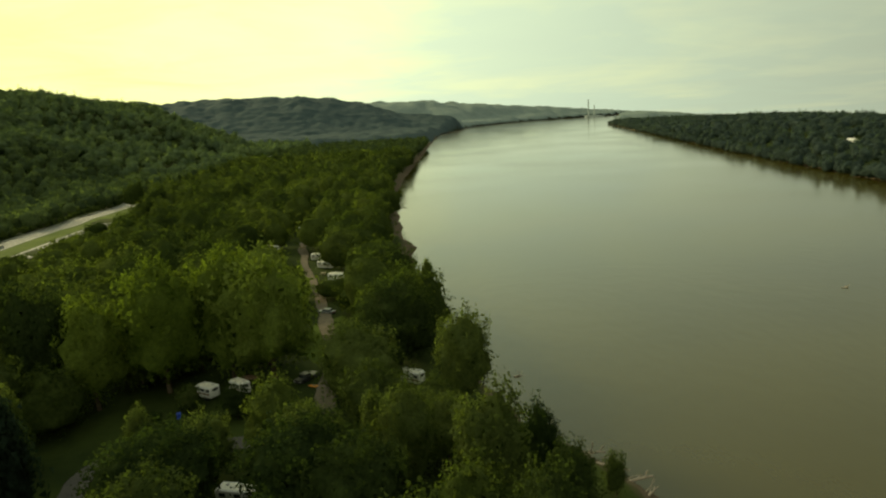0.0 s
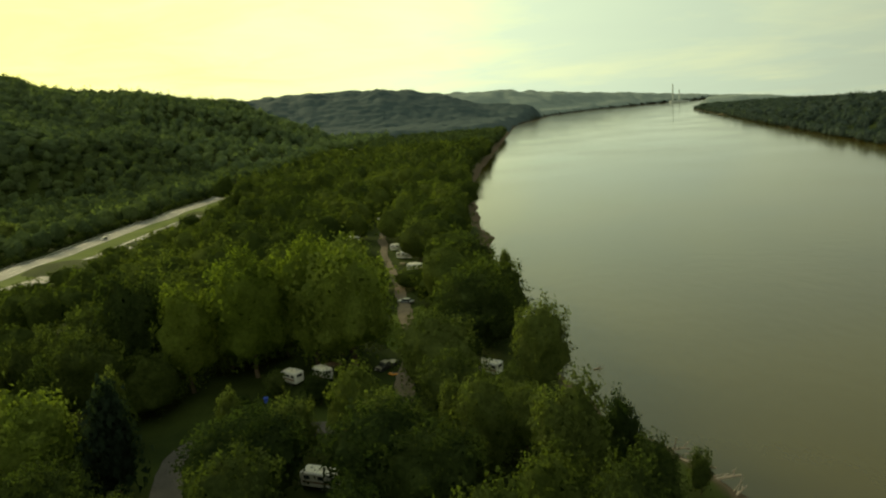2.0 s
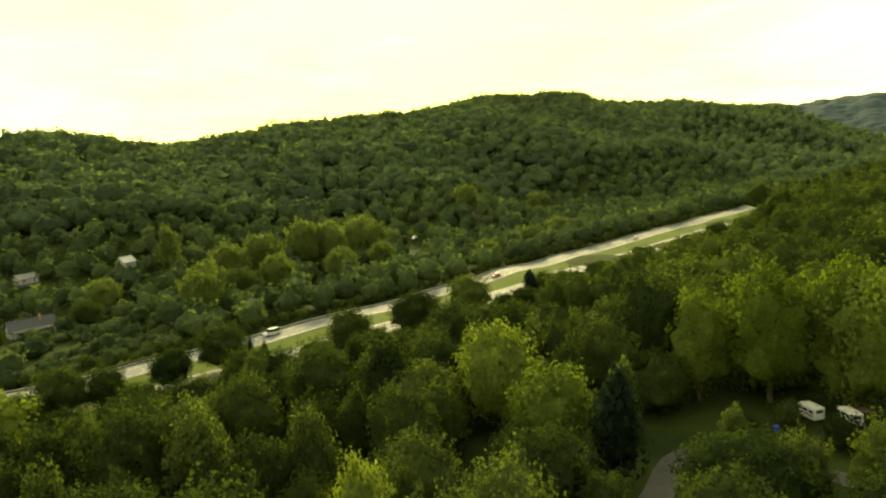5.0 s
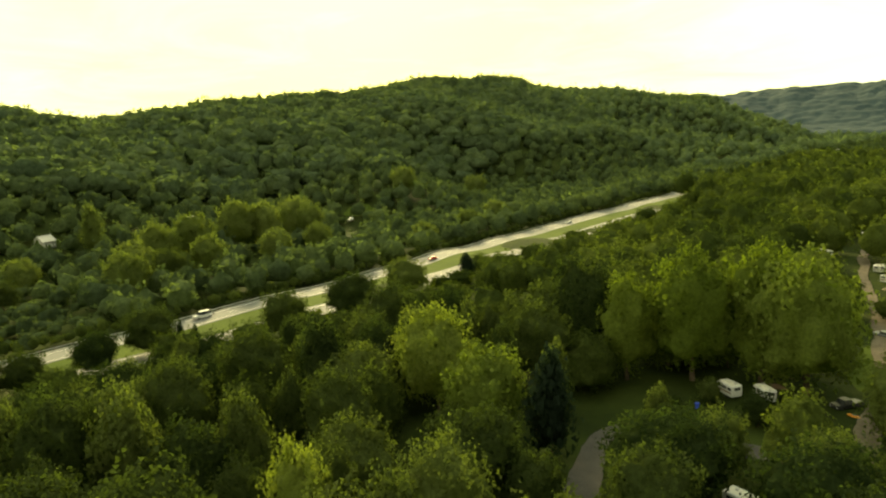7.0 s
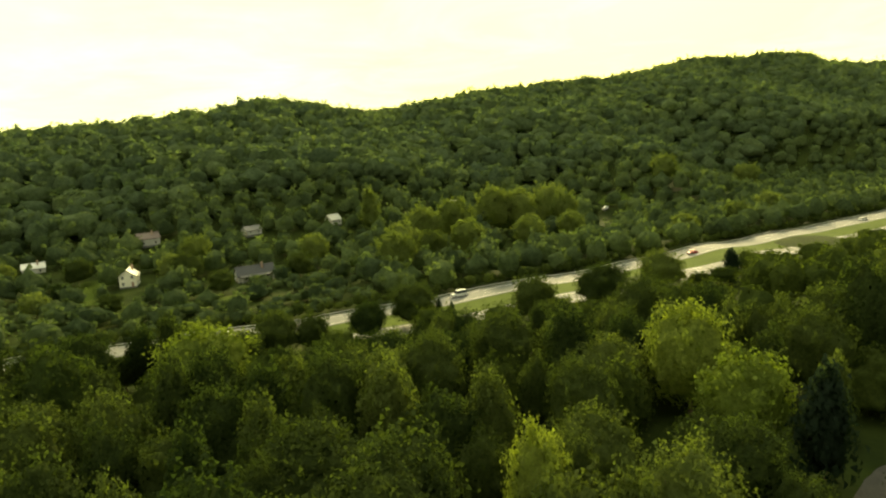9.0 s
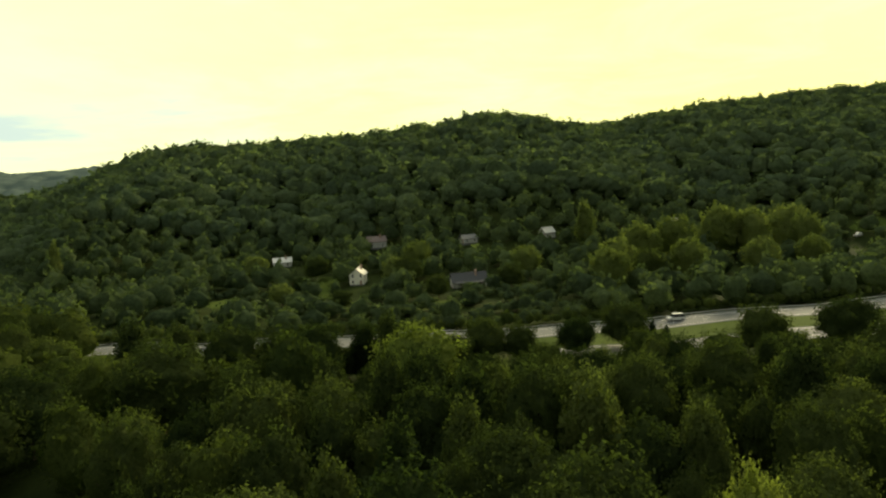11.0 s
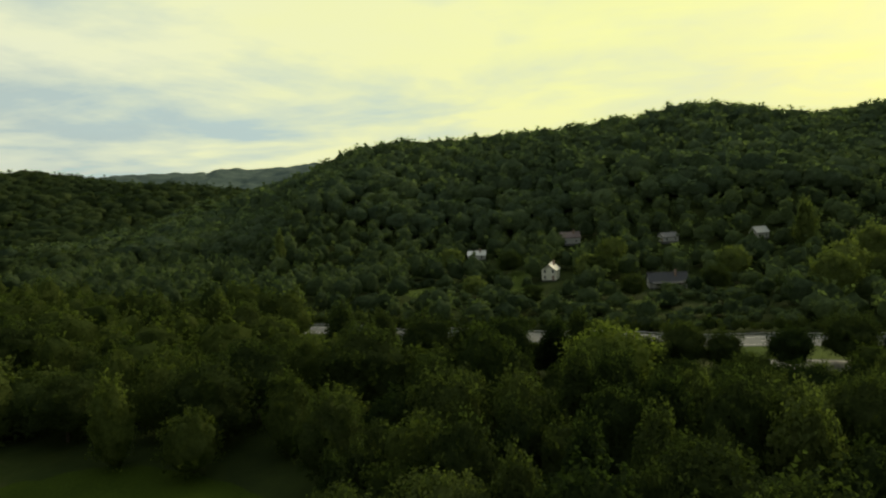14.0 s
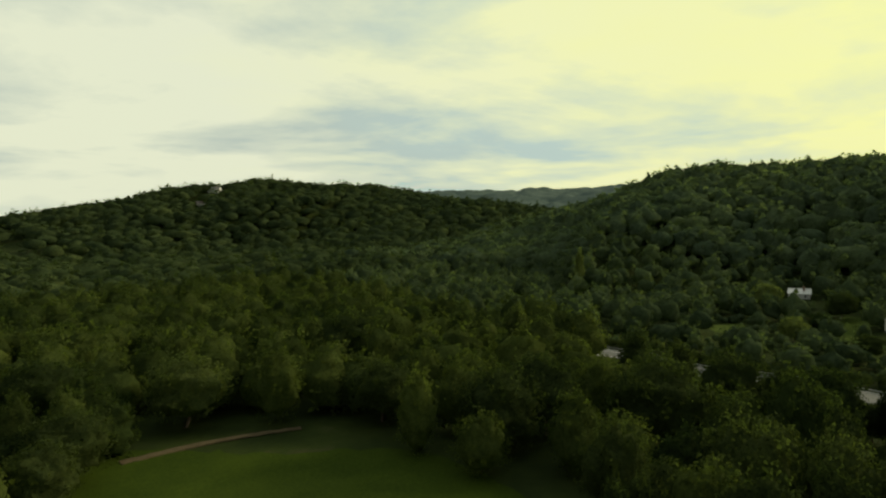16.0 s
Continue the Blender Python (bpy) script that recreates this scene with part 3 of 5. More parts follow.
WOOD_TREES = [("lime", -139.6, 2.4, 17, 19.7), ("cotton_b", -155.1, -1.9, 16, 8.1), ("cotton_b", -103.8, 12.2, 17, 9.8), ("cotton_b", -100.7, 27.7, 16, 11.1),
              ("cotton_b", -85.9, -2.0, 16, 7.8), ("cotton_b", -91.8, 7.6, 16, 8.3), ("willow", -87.9, -18.6, 15, 12.3), ("cotton_b", -75.5, -9.2, 15, 7.8),
              ("maple_b", -78.6, 5.7, 15, 8.8), ("maple_a", -153.2, -38.4, 17, 16.4), ("maple_b", -151.3, -21.7, 17, 14.6), ("cotton_b", -166.1, -66.8, 16, 11),
              ("maple_a", -145.8, -52.5, 16, 14.7), ("maple_a", -132.2, -48.3, 18, 22), ("maple_b", -126.9, -70.3, 17, 20)]
WOOD_TREES += [("cotton_b", -160.5, -116.7, 18, 11.9), ("maple_a", -113.7, -73.0, 16, 19), ("maple_b", -60.8, -163.7, 17, 24), ("maple_a", -140.9, -144.7, 18, 22),
               ("maple_b", -50.6, -128.1, 14, 17), ("maple_a", -44.0, -118.0, 11, 13), ("maple_b", -38.0, -132.0, 13, 16), ("maple_a", -84.0, -142.0, 16, 20), ("maple_b", -112.9, -106.3, 15, 17)]
FOOT_TREES = [("bright", -243, 79.6, 18, 16), ("bright", -268, 92, 19, 18), ("bright", -288, 108.4, 22, 20), ("bright", -294, 128.8, 23, 21), ("bright", -312, 158.0, 26, 22),
              ("bright", -308, 172.0, 25, 20), ("bright", -312, 193.0, 25, 22), ("bright", -299, 193.3, 21, 16), ("bright", -268, 176.3, 15, 15), ("bright", -258, 118.1, 18, 17),
              ("bright", -262, 150.1, 16, 17), ("bright", -250.0, 262.2, 12, 15), ("bright", -264.0, 300.0, 13, 15), ("poplar", -329.9, 97.2, 22, 13), ("maple_a", -252.2, 98.7, 15, 14),
              ("bright", -243.0, 222.0, 11, 14), ("poplar", -327.0, -161.0, 20, 7)]
FOOT_TREES += [("maple_a", -262, 16, 9, 11), ("maple_b", -252, -22, 8, 10), ("bright", -266, -46, 9, 11), ("maple_a", -272, 48, 10, 12), ("bright", -300, 0, 12, 14), ("maple_b", -292, -40, 8, 10), ("maple_a", -320, -38, 11, 13), ("bright", -335, -70, 12, 14),
               ("bright", -300, 60.0, 14, 15), ("bright", -318, 10.0, 15, 16), ("maple_b", -296, 6.0, 13, 15), ("bright", -345, 300, 18, 20), ("bright", -372, 400, 20, 22)]
rng = np.random.RandomState(4)
OWN_WIDTH = {"maple_a": 15, "maple_b": 16, "cotton_a": 15, "cotton_b": 10, "lime": 13, "fresh": 16, "bright": 18, "poplar": 11, "dark": 7, "bush": 8, "willow": 13}
OWN_TALL = {k: v[3] for k, v in KINDS.items()}
for rows, group in ((CAMP_TREES, "trees of the campground"), (BANK_TREES, "trees on the river bank"), (ROAD_TREES, "trees beside the highway"), (WOOD_TREES, "trees of the riverside wood"), (FOOT_TREES, "bright trees beyond the highway")):
    for key, x, y, tall, wide in rows:
        wide = wide * (0.88 if rows is BANK_TREES else 1.0)
        tall = tall * (1.28 if rows is ROAD_TREES and y < 10 else 1.06)
        plant(key, x, y, tall, wide / (OWN_WIDTH[key] * tall / OWN_TALL[key]), rng.uniform(0, 360), group)
        PLANTED.append((x, y, wide / 2))


LAWNS = [(-302, -35, 26, 9), (-283, -72, 12, 8), (-250, 2, 9, 26), (-345, 262, 12, 10), (-32, 152, 5, 16), (-540, -806, 24, 11)]  # x, y, half sizes


GLADES = [([(-10, 120), (-9.6, 116)], 4.0), ([(-48, 118), (-41, 117)], 3.5),
          ([(-60, 93), (-52, 80)], 3.5), ([(-29.5, 83.5), (-28, 80)], 4.0), ([(-308, -17), (-290, -16)], 5.5), ([(-368, -61), (-340, -56)], 5.5), ([(-368, -10), (-345, -9)], 5.5),
          ([(-352, 82), (-334, 77)], 4.0), ([(-286, 24), (-266, 23)], 5.0), ([(-284, 40), (-284, 22)], 7.0), ([(-354, 39), (-345, 38)], 6.0), ([(-370, 158), (-366, 156)], 6.0),
          ([(-336, 247), (-278, 205)], 6.0), ([(-546, -825), (-500, -790)], 12.0), ([(-46, 230), (-44, 214)], 5.0), ([(-74, 260), (-68, 240)], 5.0), ([(-252, 945), (-250, 930)], 13.0)]


def is_open(x, y):
    """Where no tree stands: water, roads, lawns, field."""
    free = bank_distance(x, y) < np.where(x > 150, 0.0, np.where((y > 40) & (y < 135), np.where(y < 75, 29.0, 20.0), np.where((y > 100) & (y < 330), 11.0, 5.0)))
    hx = np.interp(y, [p[1] for p in HIGHWAY], [p[0] for p in HIGHWAY])
    free |= (x - hx > np.where(y < -120, -8, -11)) & (x - hx < np.where((y < -75) | (y > 452), 8.5, 34)) | (x - hx > 17) & (x - hx < 33)
    for line, half in ((CAMP_ROAD, 4.2), (LOOP_ROAD, 3.6), (FIELD_PATH, 3.5)):
        free |= to_line(x, y, line)[0] < half
    free |= ((x < -57) | (y > -108)) & (x > -97 + 3 * waves(x, y, 40, 6)) & (x < 20) & (y < -42) & (y > -131 + 3 * waves(x, y, 40, 7))
    free |= np.hypot(x - 5, y) < 57
    for glade, half in GLADES:
        free |= to_line(x, y, glade)[0] < half
    for lx, ly, a, b in LAWNS:
        free |= ((x - lx) / a) ** 2 + ((y - ly) / b) ** 2 < 1
    return free


# things that are seen over lower trees: x, y, half width of the open line, how much of the foot is hidden
SEEN = [(-9.8, 120, 3.5, 1.4), (-48, 117, 2.2, 2.3), (-42.4, 118.5, 1.8, 2.5), (-29, 83.5, 4.0, 1.6), (-50.3, 108.8, 2.5, 0.2), (-46.2, 229, 3.0, 2.0), (-74, 260.5, 3.5, 1.8), (-38.5, 207, 3.0, 2.0)]
SEEN += [(-335, 246, 4.0, 0.3), (-305.6, -17.4, 3.2, 2.6), (-368, -61.6, 4.0, 1.8), (-367.7, -10, 3.6, 2.6), (-352, 82, 3.4, 2.0), (-284.2, 31, 4.5, 2.4), (-546, -825, 14.0, 1.0), (-492, -776, 7.0, 1.0), (404, 686, 9.0, 1.5), (-252, 945, 12.0, 1.5)]
SEEN += [(x, y, 2.6, 0.5) for x, y in ((-24.5, 104), (-26, 116), (-49, 213), (-53, 226), (-56, 80), (-61, 92), (-52, 75))]


FEET = [float(height(p[0], p[1])) for p in SEEN]


def seen_cap(x, y):
    """The tallest a tree may stand between these things and the high place they are seen from."""
    cap = np.full(np.shape(x), 60.0)
    here = height(x, y)
    for (sx, sy, half, hide), foot in zip(SEEN, FEET):
        d = math.hypot(sx, sy)
        u = (sx - x) * sx / d + (sy - y) * sy / d
        side = np.abs((sx - x) * sy / d - (sy - y) * sx / d)
        k = (u > -2) & (u < 60) & (side < half + 3.5)
        cap = np.where(k, np.minimum(cap, np.maximum(foot + np.maximum(u, 0) * (48 - foot) / d + hide + np.maximum(side - half, 0) * 1.5 - here, 0.8)), cap)
    return cap


def scatter(x0, x1, y0, y1, step, seed):
    r = np.random.RandomState(seed)
    gx, gy = np.meshgrid(np.arange(x0, x1, step), np.arange(y0, y1, step))
    gx = gx + (np.arange(gx.shape[0])[:, None] % 2) * step / 2
    x = (gx + r.uniform(-0.38, 0.38, gx.shape) * step).ravel()
    y = (gy + r.uniform(-0.38, 0.38, gy.shape) * step).ravel()
    keep = ~is_open(x, y)
    x, y = x[keep], y[keep]
    for px, py, pr in PLANTED:
        k = np.hypot(x - px, y - py) > pr * 0.75 + step * 0.30
        x, y = x[k], y[k]
    return x, y


def open_view(x, y):
    """Trees stand lower towards the highway, so that the road shows over them: the tallest height."""
    hx = np.interp(y, [p[1] for p in HIGHWAY], [p[0] for p in HIGHWAY])
    low = np.where(y > 110, 0.19, np.where(y > 12, 0.205, 0.42)) * np.clip(x - hx, 26, 400) - np.where(y > 12, 0.4, 0)
    yard = (x < hx) & (x > -302) & (y > -95) & (y < 62)     # shrubs and lawns before the houses
    low = np.where(yard, 3.6 + 8.0 * np.abs(np.sin(x * 0.9 + y * 0.37)) ** 2, low)
    return np.minimum(low + np.where(~yard & ((x < hx) | (y > 378) | (y < -62)), 50, 0), seen_cap(x, y))


# single trees fill the wood between the clearings and the highway
sx, sy = scatter(-165, 22, -70, 240, 9.4, 21)
near = np.hypot(sx, sy) > 60
sx, sy = sx[near], sy[near]
order = np.argsort(np.hypot(sx + 50, (sy - 38) * 0.85))[:120]
sx, sy = sx[order], sy[order]
for x, y in zip(sx, sy):
    key = rng.choice(["maple_a", "maple_b", "cotton_a", "cotton_b", "willow", "lime"], p=[0.30, 0.28, 0.12, 0.21, 0.09, 0.0])
    tall = min(rng.uniform(10.0, 18.5), float(open_view(x, y)) * rng.uniform(0.85, 1.05))
    if tall < 1.6:
        continue
    if tall < 7:
        key = "bush"
    plant(key, x, y, tall, rng.uniform(0.72, 1.02), rng.uniform(0, 360), "trees of the riverside wood")
    PLANTED.append((x, y, 4.5))


def wood_templates(seed, count, lobes, sprays, size, core, tuft):
    r = np.random.RandomState(seed)
    return [crown(r, lobes, sprays, size, spread=r.uniform(0.42, 0.5), point=r.choice([0, 0.05, 0.15, 0.35]), core=core, tuft=tuft, plume=r.uniform(0.25, 0.55))[:3] for i in range(count)]


def forest(name, label, x, y, templates, tall, wide, seed, mat=LEAF_FAR, sink=0.0):
    """Many trees in one mesh: each a template turned, scaled and set on the ground, with its own tint."""
    r = np.random.RandomState(seed)
    z = height(x, y)
    which = r.randint(0, len(templates), len(x))
    patch = 0.5 + 0.28 * waves(x, y, 90, seed + 1)
    tint = np.clip(patch * 0.55 + r.uniform(0, 0.55, len(x)), 0, 1)
    vs, fs, ts, ns, n = [], [], [], [], 0
    for k, (tv, tf, tn) in enumerate(templates):
        i = np.nonzero(which == k)[0]
        if not len(i):
            continue
        a = r.uniform(0, 6.283, len(i))
        ca, sa = np.cos(a)[:, None], np.sin(a)[:, None]
        w = (wide * r.uniform(0.72, 1.3, len(i)))[:, None]
        cap = open_view(x[i], y[i])
        h = np.minimum(tall * (r.uniform(0.75, 1.22, len(i)) if mat is LEAF_MID else r.uniform(0.72, 1.1, len(i))), cap * r.uniform(0.50, 1.2, len(i)))[:, None]
        w = np.minimum(w, h * np.where(cap < 8, 2.3, 1.25)[:, None]) if wide < 25 else w
        v = np.stack([(tv[None, :, 0] * ca - tv[None, :, 1] * sa) * w + x[i][:, None], (tv[None, :, 0] * sa + tv[None, :, 1] * ca) * w + y[i][:, None],
                      tv[None, :, 2] * h + z[i][:, None] - sink], -1)
        vs.append(v.reshape(-1, 3))
        ns.append(np.stack([tn[None, :, 0] * ca - tn[None, :, 1] * sa, tn[None, :, 0] * sa + tn[None, :, 1] * ca, np.broadcast_to(tn[None, :, 2], (len(i), len(tn)))], -1).reshape(-1, 3))
        fs.append((tf[None] + (np.arange(len(i)) * len(tv))[:, None, None]).reshape(-1, 3) + n)
        ts.append(np.repeat(tint[i], len(tv)))
        n += v.shape[0] * v.shape[1]
    ob = new(name, mesh_from(name, np.concatenate(vs), np.concatenate(fs), mat, True, np.concatenate(ts), np.concatenate(ns)))
    return tagged(ob, label, "forest", kind="stuff")


T_MID = wood_templates(31, 10, 24, 600, 0.024, ICO2, 0.066)
T_NEAR = wood_templates(34, 6, 40, 2300, 0.0165, ICO3, 0.058)
T_HILL = wood_templates(32, 12, 14, 132, 0.044, ICO2, 0.085)
T_FAR = wood_templates(33, 8, 9, 60, 0.046, ICO1, 0.10)
EDGE = lambda yy: np.interp(yy, [p[1] for p in HIGHWAY], [p[0] for p in HIGHWAY])

# the rest of the valley floor on the river side of the highway
x, y = scatter(-270, 40, -330, 470, 12.0, 41)
k = x > EDGE(y) + 8
x, y = x[k], y[k]
k = np.hypot(x, y) < 165
forest("near_wood", "dense green broadleaf crowns of the wood by the clearing", x[k], y[k], T_NEAR, 15.5, 14.5, 50, LEAF_MID)
k = ~k
forest("valley_wood", "dense green riverside wood of mixed broadleaf trees", x[k], y[k], T_MID, 16, 17.5, 51, LEAF_MID)
x, y = scatter(-330, -30, 460, 1300, 13, 42)
k = (x > EDGE(y) + 8) & (y < 820)
forest("river_wood", "green broadleaf wood along the far river bank", x[k], y[k], T_HILL, 17, 18, 52, LEAF_MID)
k = (x > EDGE(y) + 8) & (y >= 820)
forest("bend_wood", "hazy green wood where the river bends", x[k], y[k], T_FAR, 17, 20, 62, LEAF_SOUTH)
# beyond the highway: the foot of the hill, then the hill itself
x, y = scatter(-420, -190, -330, 700, 11.6, 43)
k = x < EDGE(y) - 11
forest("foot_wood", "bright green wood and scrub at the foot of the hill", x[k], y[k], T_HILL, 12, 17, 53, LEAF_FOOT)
hs = np.arange(20.0, 1400.0, 3.2)
hp, ht = along(HIGHWAY, hs)
hr = np.random.RandomState(9)
off = -10.5 - hr.uniform(0, 3.0, len(hs))
yx, yy = scatter(-300, -212, -100, 66, 6.2, 71)
yk = (yx < EDGE(yy) - 11) & (waves(yx, yy, 45, 12) > -0.35)
forest("yard_shrubs", "low green shrubs and saplings about the houses", yx[yk], yy[yk], T_FAR, 4.2, 6.5, 72, LEAF_FOOT)
forest("hedge", "low dark green scrub behind the guard rail", hp[:, 0] + ht[:, 1] * off, hp[:, 1] - ht[:, 0] * off, T_FAR, 4.6, 5.5, 61, LEAF_MID)
x, y = scatter(-720, -420, -420, 760, 13, 44)
forest("hill_wood", "hazy dark green forest covering the long ridge", x, y, T_HILL, 16.5, 25, 54)
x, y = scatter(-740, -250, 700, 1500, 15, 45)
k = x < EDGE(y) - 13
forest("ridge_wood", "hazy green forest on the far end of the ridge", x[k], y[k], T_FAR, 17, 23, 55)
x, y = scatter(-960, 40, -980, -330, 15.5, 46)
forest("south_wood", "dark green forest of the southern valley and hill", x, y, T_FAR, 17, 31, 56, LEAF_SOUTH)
ey = np.arange(335.0, 2330.0, 8.5)
ex = np.interp(ey, [p[1] for p in EAST_BANK], [p[0] for p in EAST_BANK]) - 0.5 + 2.5 * waves(ey, ey, 37, 14)
x, y = scatter(262, 480, 330, 1000, 18, 48)
forest("east_bank_wood", "dark hazy blue-green trees lining the opposite bank", np.r_[ex, x], np.r_[ey, y], T_HILL, 13, 15, 58, LEAF_EAST)
x, y = scatter(262, 800, 330, 2300, 23, 47)
k = (x > 480) | (y > 1000)
x, y = x[k], y[k]
forest("east_wood", "hazy blue-green wood on the opposite river bank", x, y, T_FAR, 15, 27, 57, LEAF_EAST)


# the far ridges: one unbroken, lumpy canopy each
# distance haze is mixed into these base colours as a bluish tint
HAZY = noisy("hazed_horizon_canopy", (0.105, 0.135, 0.130), (0.165, 0.200, 0.185), 0.02, 0.11, 0.98, 0.5, 0, 0.08)
HAZY_SOUTH = noisy("hazed_south_canopy", (0.060, 0.085, 0.075), (0.100, 0.130, 0.110), 0.02, 0.11, 0.98, 0.5, 0, 0.08)
HAZY_NORTH = noisy("hazed_north_canopy", (0.026, 0.042, 0.046), (0.046, 0.066, 0.068), 0.02, 0.11, 0.98, 0.5, 0, 0.08)


def domes(x, y, cell, seed):
    """Rounded tree crowns side by side: 0 in the gaps, up to 1 on a crown's top."""
    out = np.zeros(x.shape)
    ix, iy = np.floor(x / cell).astype(int), np.floor(y / cell).astype(int)
    def pick(i, j, k):
        h = np.sin(i * 127.1 + j * 311.7 + k * 74.7 + seed) * 43758.5453
        return h - np.floor(h)
    for dx in (-1, 0, 1):
        for dy in (-1, 0, 1):
            i, j = ix + dx, iy + dy
            px, py = (i + 0.15 + 0.7 * pick(i, j, 1)) * cell, (j + 0.15 + 0.7 * pick(i, j, 2)) * cell
            r = cell * (0.62 + 0.45 * pick(i, j, 3))
            out = np.maximum(out, np.sqrt(np.clip(1 - ((x - px) ** 2 + (y - py) ** 2) / r ** 2, 0, 1)) * (0.65 + 0.5 * pick(i, j, 4)))
    return out


def canopy(name, label, x0, x1, y0, y1, step, rise, seed, mat=HAZY, cell=30.0):
    xs, ys = np.arange(x0, x1, step), np.arange(y0, y1, step)
    gx, gy = np.meshgrid(xs, ys)
    edge = smooth01(np.minimum(np.minimum(gx - x0, x1 - gx), np.minimum(gy - y0, y1 - gy)) / 50)
    z = height(gx, gy) + (rise * (0.35 + 0.75 * domes(gx, gy, cell, seed)) * smooth01((bank_distance(gx, gy) + 4) / 40) + 1.0) * edge - 3 * (1 - edge)
    i = (np.arange(len(ys) - 1)[:, None] * len(xs) + np.arange(len(xs) - 1)[None]).ravel()
    f = np.stack([i, i + 1, i + 1 + len(xs), i + len(xs)], -1)
    land = (bank_distance(gx, gy) > -5).ravel()
    f = f[land[f].all(1)]
    v = np.stack([gx, gy, z], -1).reshape(-1, 3)
    tagged(new(name, mesh_from(name, v, f, mat, True)), label, "forest", kind="stuff")


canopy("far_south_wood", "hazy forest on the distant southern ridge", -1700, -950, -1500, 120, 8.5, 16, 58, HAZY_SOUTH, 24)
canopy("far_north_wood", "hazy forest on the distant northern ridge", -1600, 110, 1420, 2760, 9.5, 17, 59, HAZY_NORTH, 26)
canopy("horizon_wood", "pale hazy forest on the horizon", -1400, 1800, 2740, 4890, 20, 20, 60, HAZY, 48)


# ---- plain materials for made things ----
def paint(name, colour, rough=0.45, metallic=0.0, dirt=0.25):
    low = tuple(c * (1 - dirt) for c in colour)
    return noisy(name, low, colour, 0.7, 6.0, rough, 0.05, metallic)


WHITE = paint("white_paint", (0.62, 0.61, 0.58), 0.4, 0, 0.14)
CREAM = paint("cream_siding", (0.72, 0.69, 0.58), 0.6, 0, 0.15)
GREY_WALL = paint("grey_siding", (0.42, 0.41, 0.38), 0.7, 0, 0.2)
BROWN_WALL = paint("brown_siding", (0.30, 0.2, 0.15), 0.75)
ROOF_PALE = paint("pale_metal_roof", (0.62, 0.60, 0.56), 0.35, 0.3)
ROOF_DARK = paint("dark_shingles", (0.055, 0.055, 0.06), 0.9, 0, 0.2)
ROOF_GREY = paint("grey_shingles", (0.17, 0.165, 0.16), 0.85, 0, 0.35)
ROOF_RED = paint("dull_red_shingles", (0.17, 0.125, 0.115), 0.85, 0, 0.3)
STRIPE = paint("brown_stripe", (0.22, 0.13, 0.08), 0.5)
RED = paint("red_car_paint", (0.48, 0.03, 0.025), 0.25, 0.1, 0.15)
BLACK = paint("black_paint", (0.018, 0.018, 0.02), 0.35)
BLUE = paint("blue_plastic", (0.03, 0.08, 0.48), 0.5)
ORANGE = paint("orange_plastic", (0.75, 0.28, 0.03), 0.5)
RUBBER = paint("tyre_rubber", (0.02, 0.02, 0.02), 0.8)
CHROME = paint("bright_metal", (0.6, 0.6, 0.6), 0.25, 0.9)
LAMP_RED = paint("red_lamp_plastic", (0.4, 0.02, 0.02), 0.3)
CLEAR = paint("clear_lamp_plastic", (0.75, 0.76, 0.76), 0.15)
DRIFT = noisy("driftwood", (0.16, 0.12, 0.085), (0.36, 0.29, 0.22), 0.8, 6, 0.9, 0.5)
LINE_PAINT = noisy("road_paint", (0.55, 0.54, 0.48), (0.75, 0.74, 0.68), 0.5, 5, 0.7)


def glass_material():
    m, t, b = material("dark_window_glass")
    geo = node(t, "ShaderNodeNewGeometry")
    n = node(t, "ShaderNodeTexNoise", {"Vector": geo.outputs["Position"], "Scale": 0.8, "Detail": 2.0})
    t.links.new(ramp(t, n.outputs["Fac"], [(0.3, (0.02, 0.024, 0.026)), (0.7, (0.05, 0.055, 0.055))]), b.inputs["Base Color"])
    b.inputs["Roughness"].default_value = 0.06
    return m


GLASS = glass_material()


def box(bm, size, centre, bevel=0.0, segs=2, taper=1.0):
    """Adds a box, bevelled, its top narrowed by taper."""
    got = bmesh.ops.create_cube(bm, size=1.0)
    vs = got["verts"]
    for v in vs:
        k = taper if v.co.z > 0 else 1.0
        v.co = Vector((v.co.x * size[0] * k + centre[0], v.co.y * size[1] * k + centre[1], v.co.z * size[2] + centre[2]))
    if bevel:
        es = {e for v in vs for e in v.link_edges}
        bmesh.ops.bevel(bm, geom=list(es), offset=bevel, segments=segs, affect="EDGES", profile=0.6)
    return bm


def a_box(size, centre, bevel=0.0, segs=2, taper=1.0):
    return box(bmesh.new(), size, centre, bevel, segs, taper)


def cyl(radius, depth, centre, axis="Z", sides=14, radius2=None):
    bm = bmesh.new()
    bmesh.ops.create_cone(bm, cap_ends=True, segments=sides, radius1=radius, radius2=radius if radius2 is None else radius2, depth=depth)
    turn = {"X": Euler((0, radians(90), 0)), "Y": Euler((radians(90), 0, 0)), "Z": Euler((0, 0, 0))}[axis].to_matrix().to_4x4()
    bmesh.ops.transform(bm, matrix=Matrix.Translation(centre) @ turn, verts=bm.verts)
    return bm


def prism(profile, y0, y1):
    """A solid from a profile in x and z, drawn along y."""
    bm = bmesh.new()
    a = [bm.verts.new((x, y0, z)) for x, z in profile]
    b = [bm.verts.new((x, y1, z)) for x, z in profile]
    n = len(profile)
    bm.faces.new(a[::-1]), bm.faces.new(b)
    for i in range(n):
        bm.faces.new((a[i], a[(i + 1) % n], b[(i + 1) % n], b[i]))
    bmesh.ops.recalc_face_normals(bm, faces=bm.faces)
    return bm


def on_ground(x, y, up=0.0):
    return (x, y, float(height(x, y)) + up)


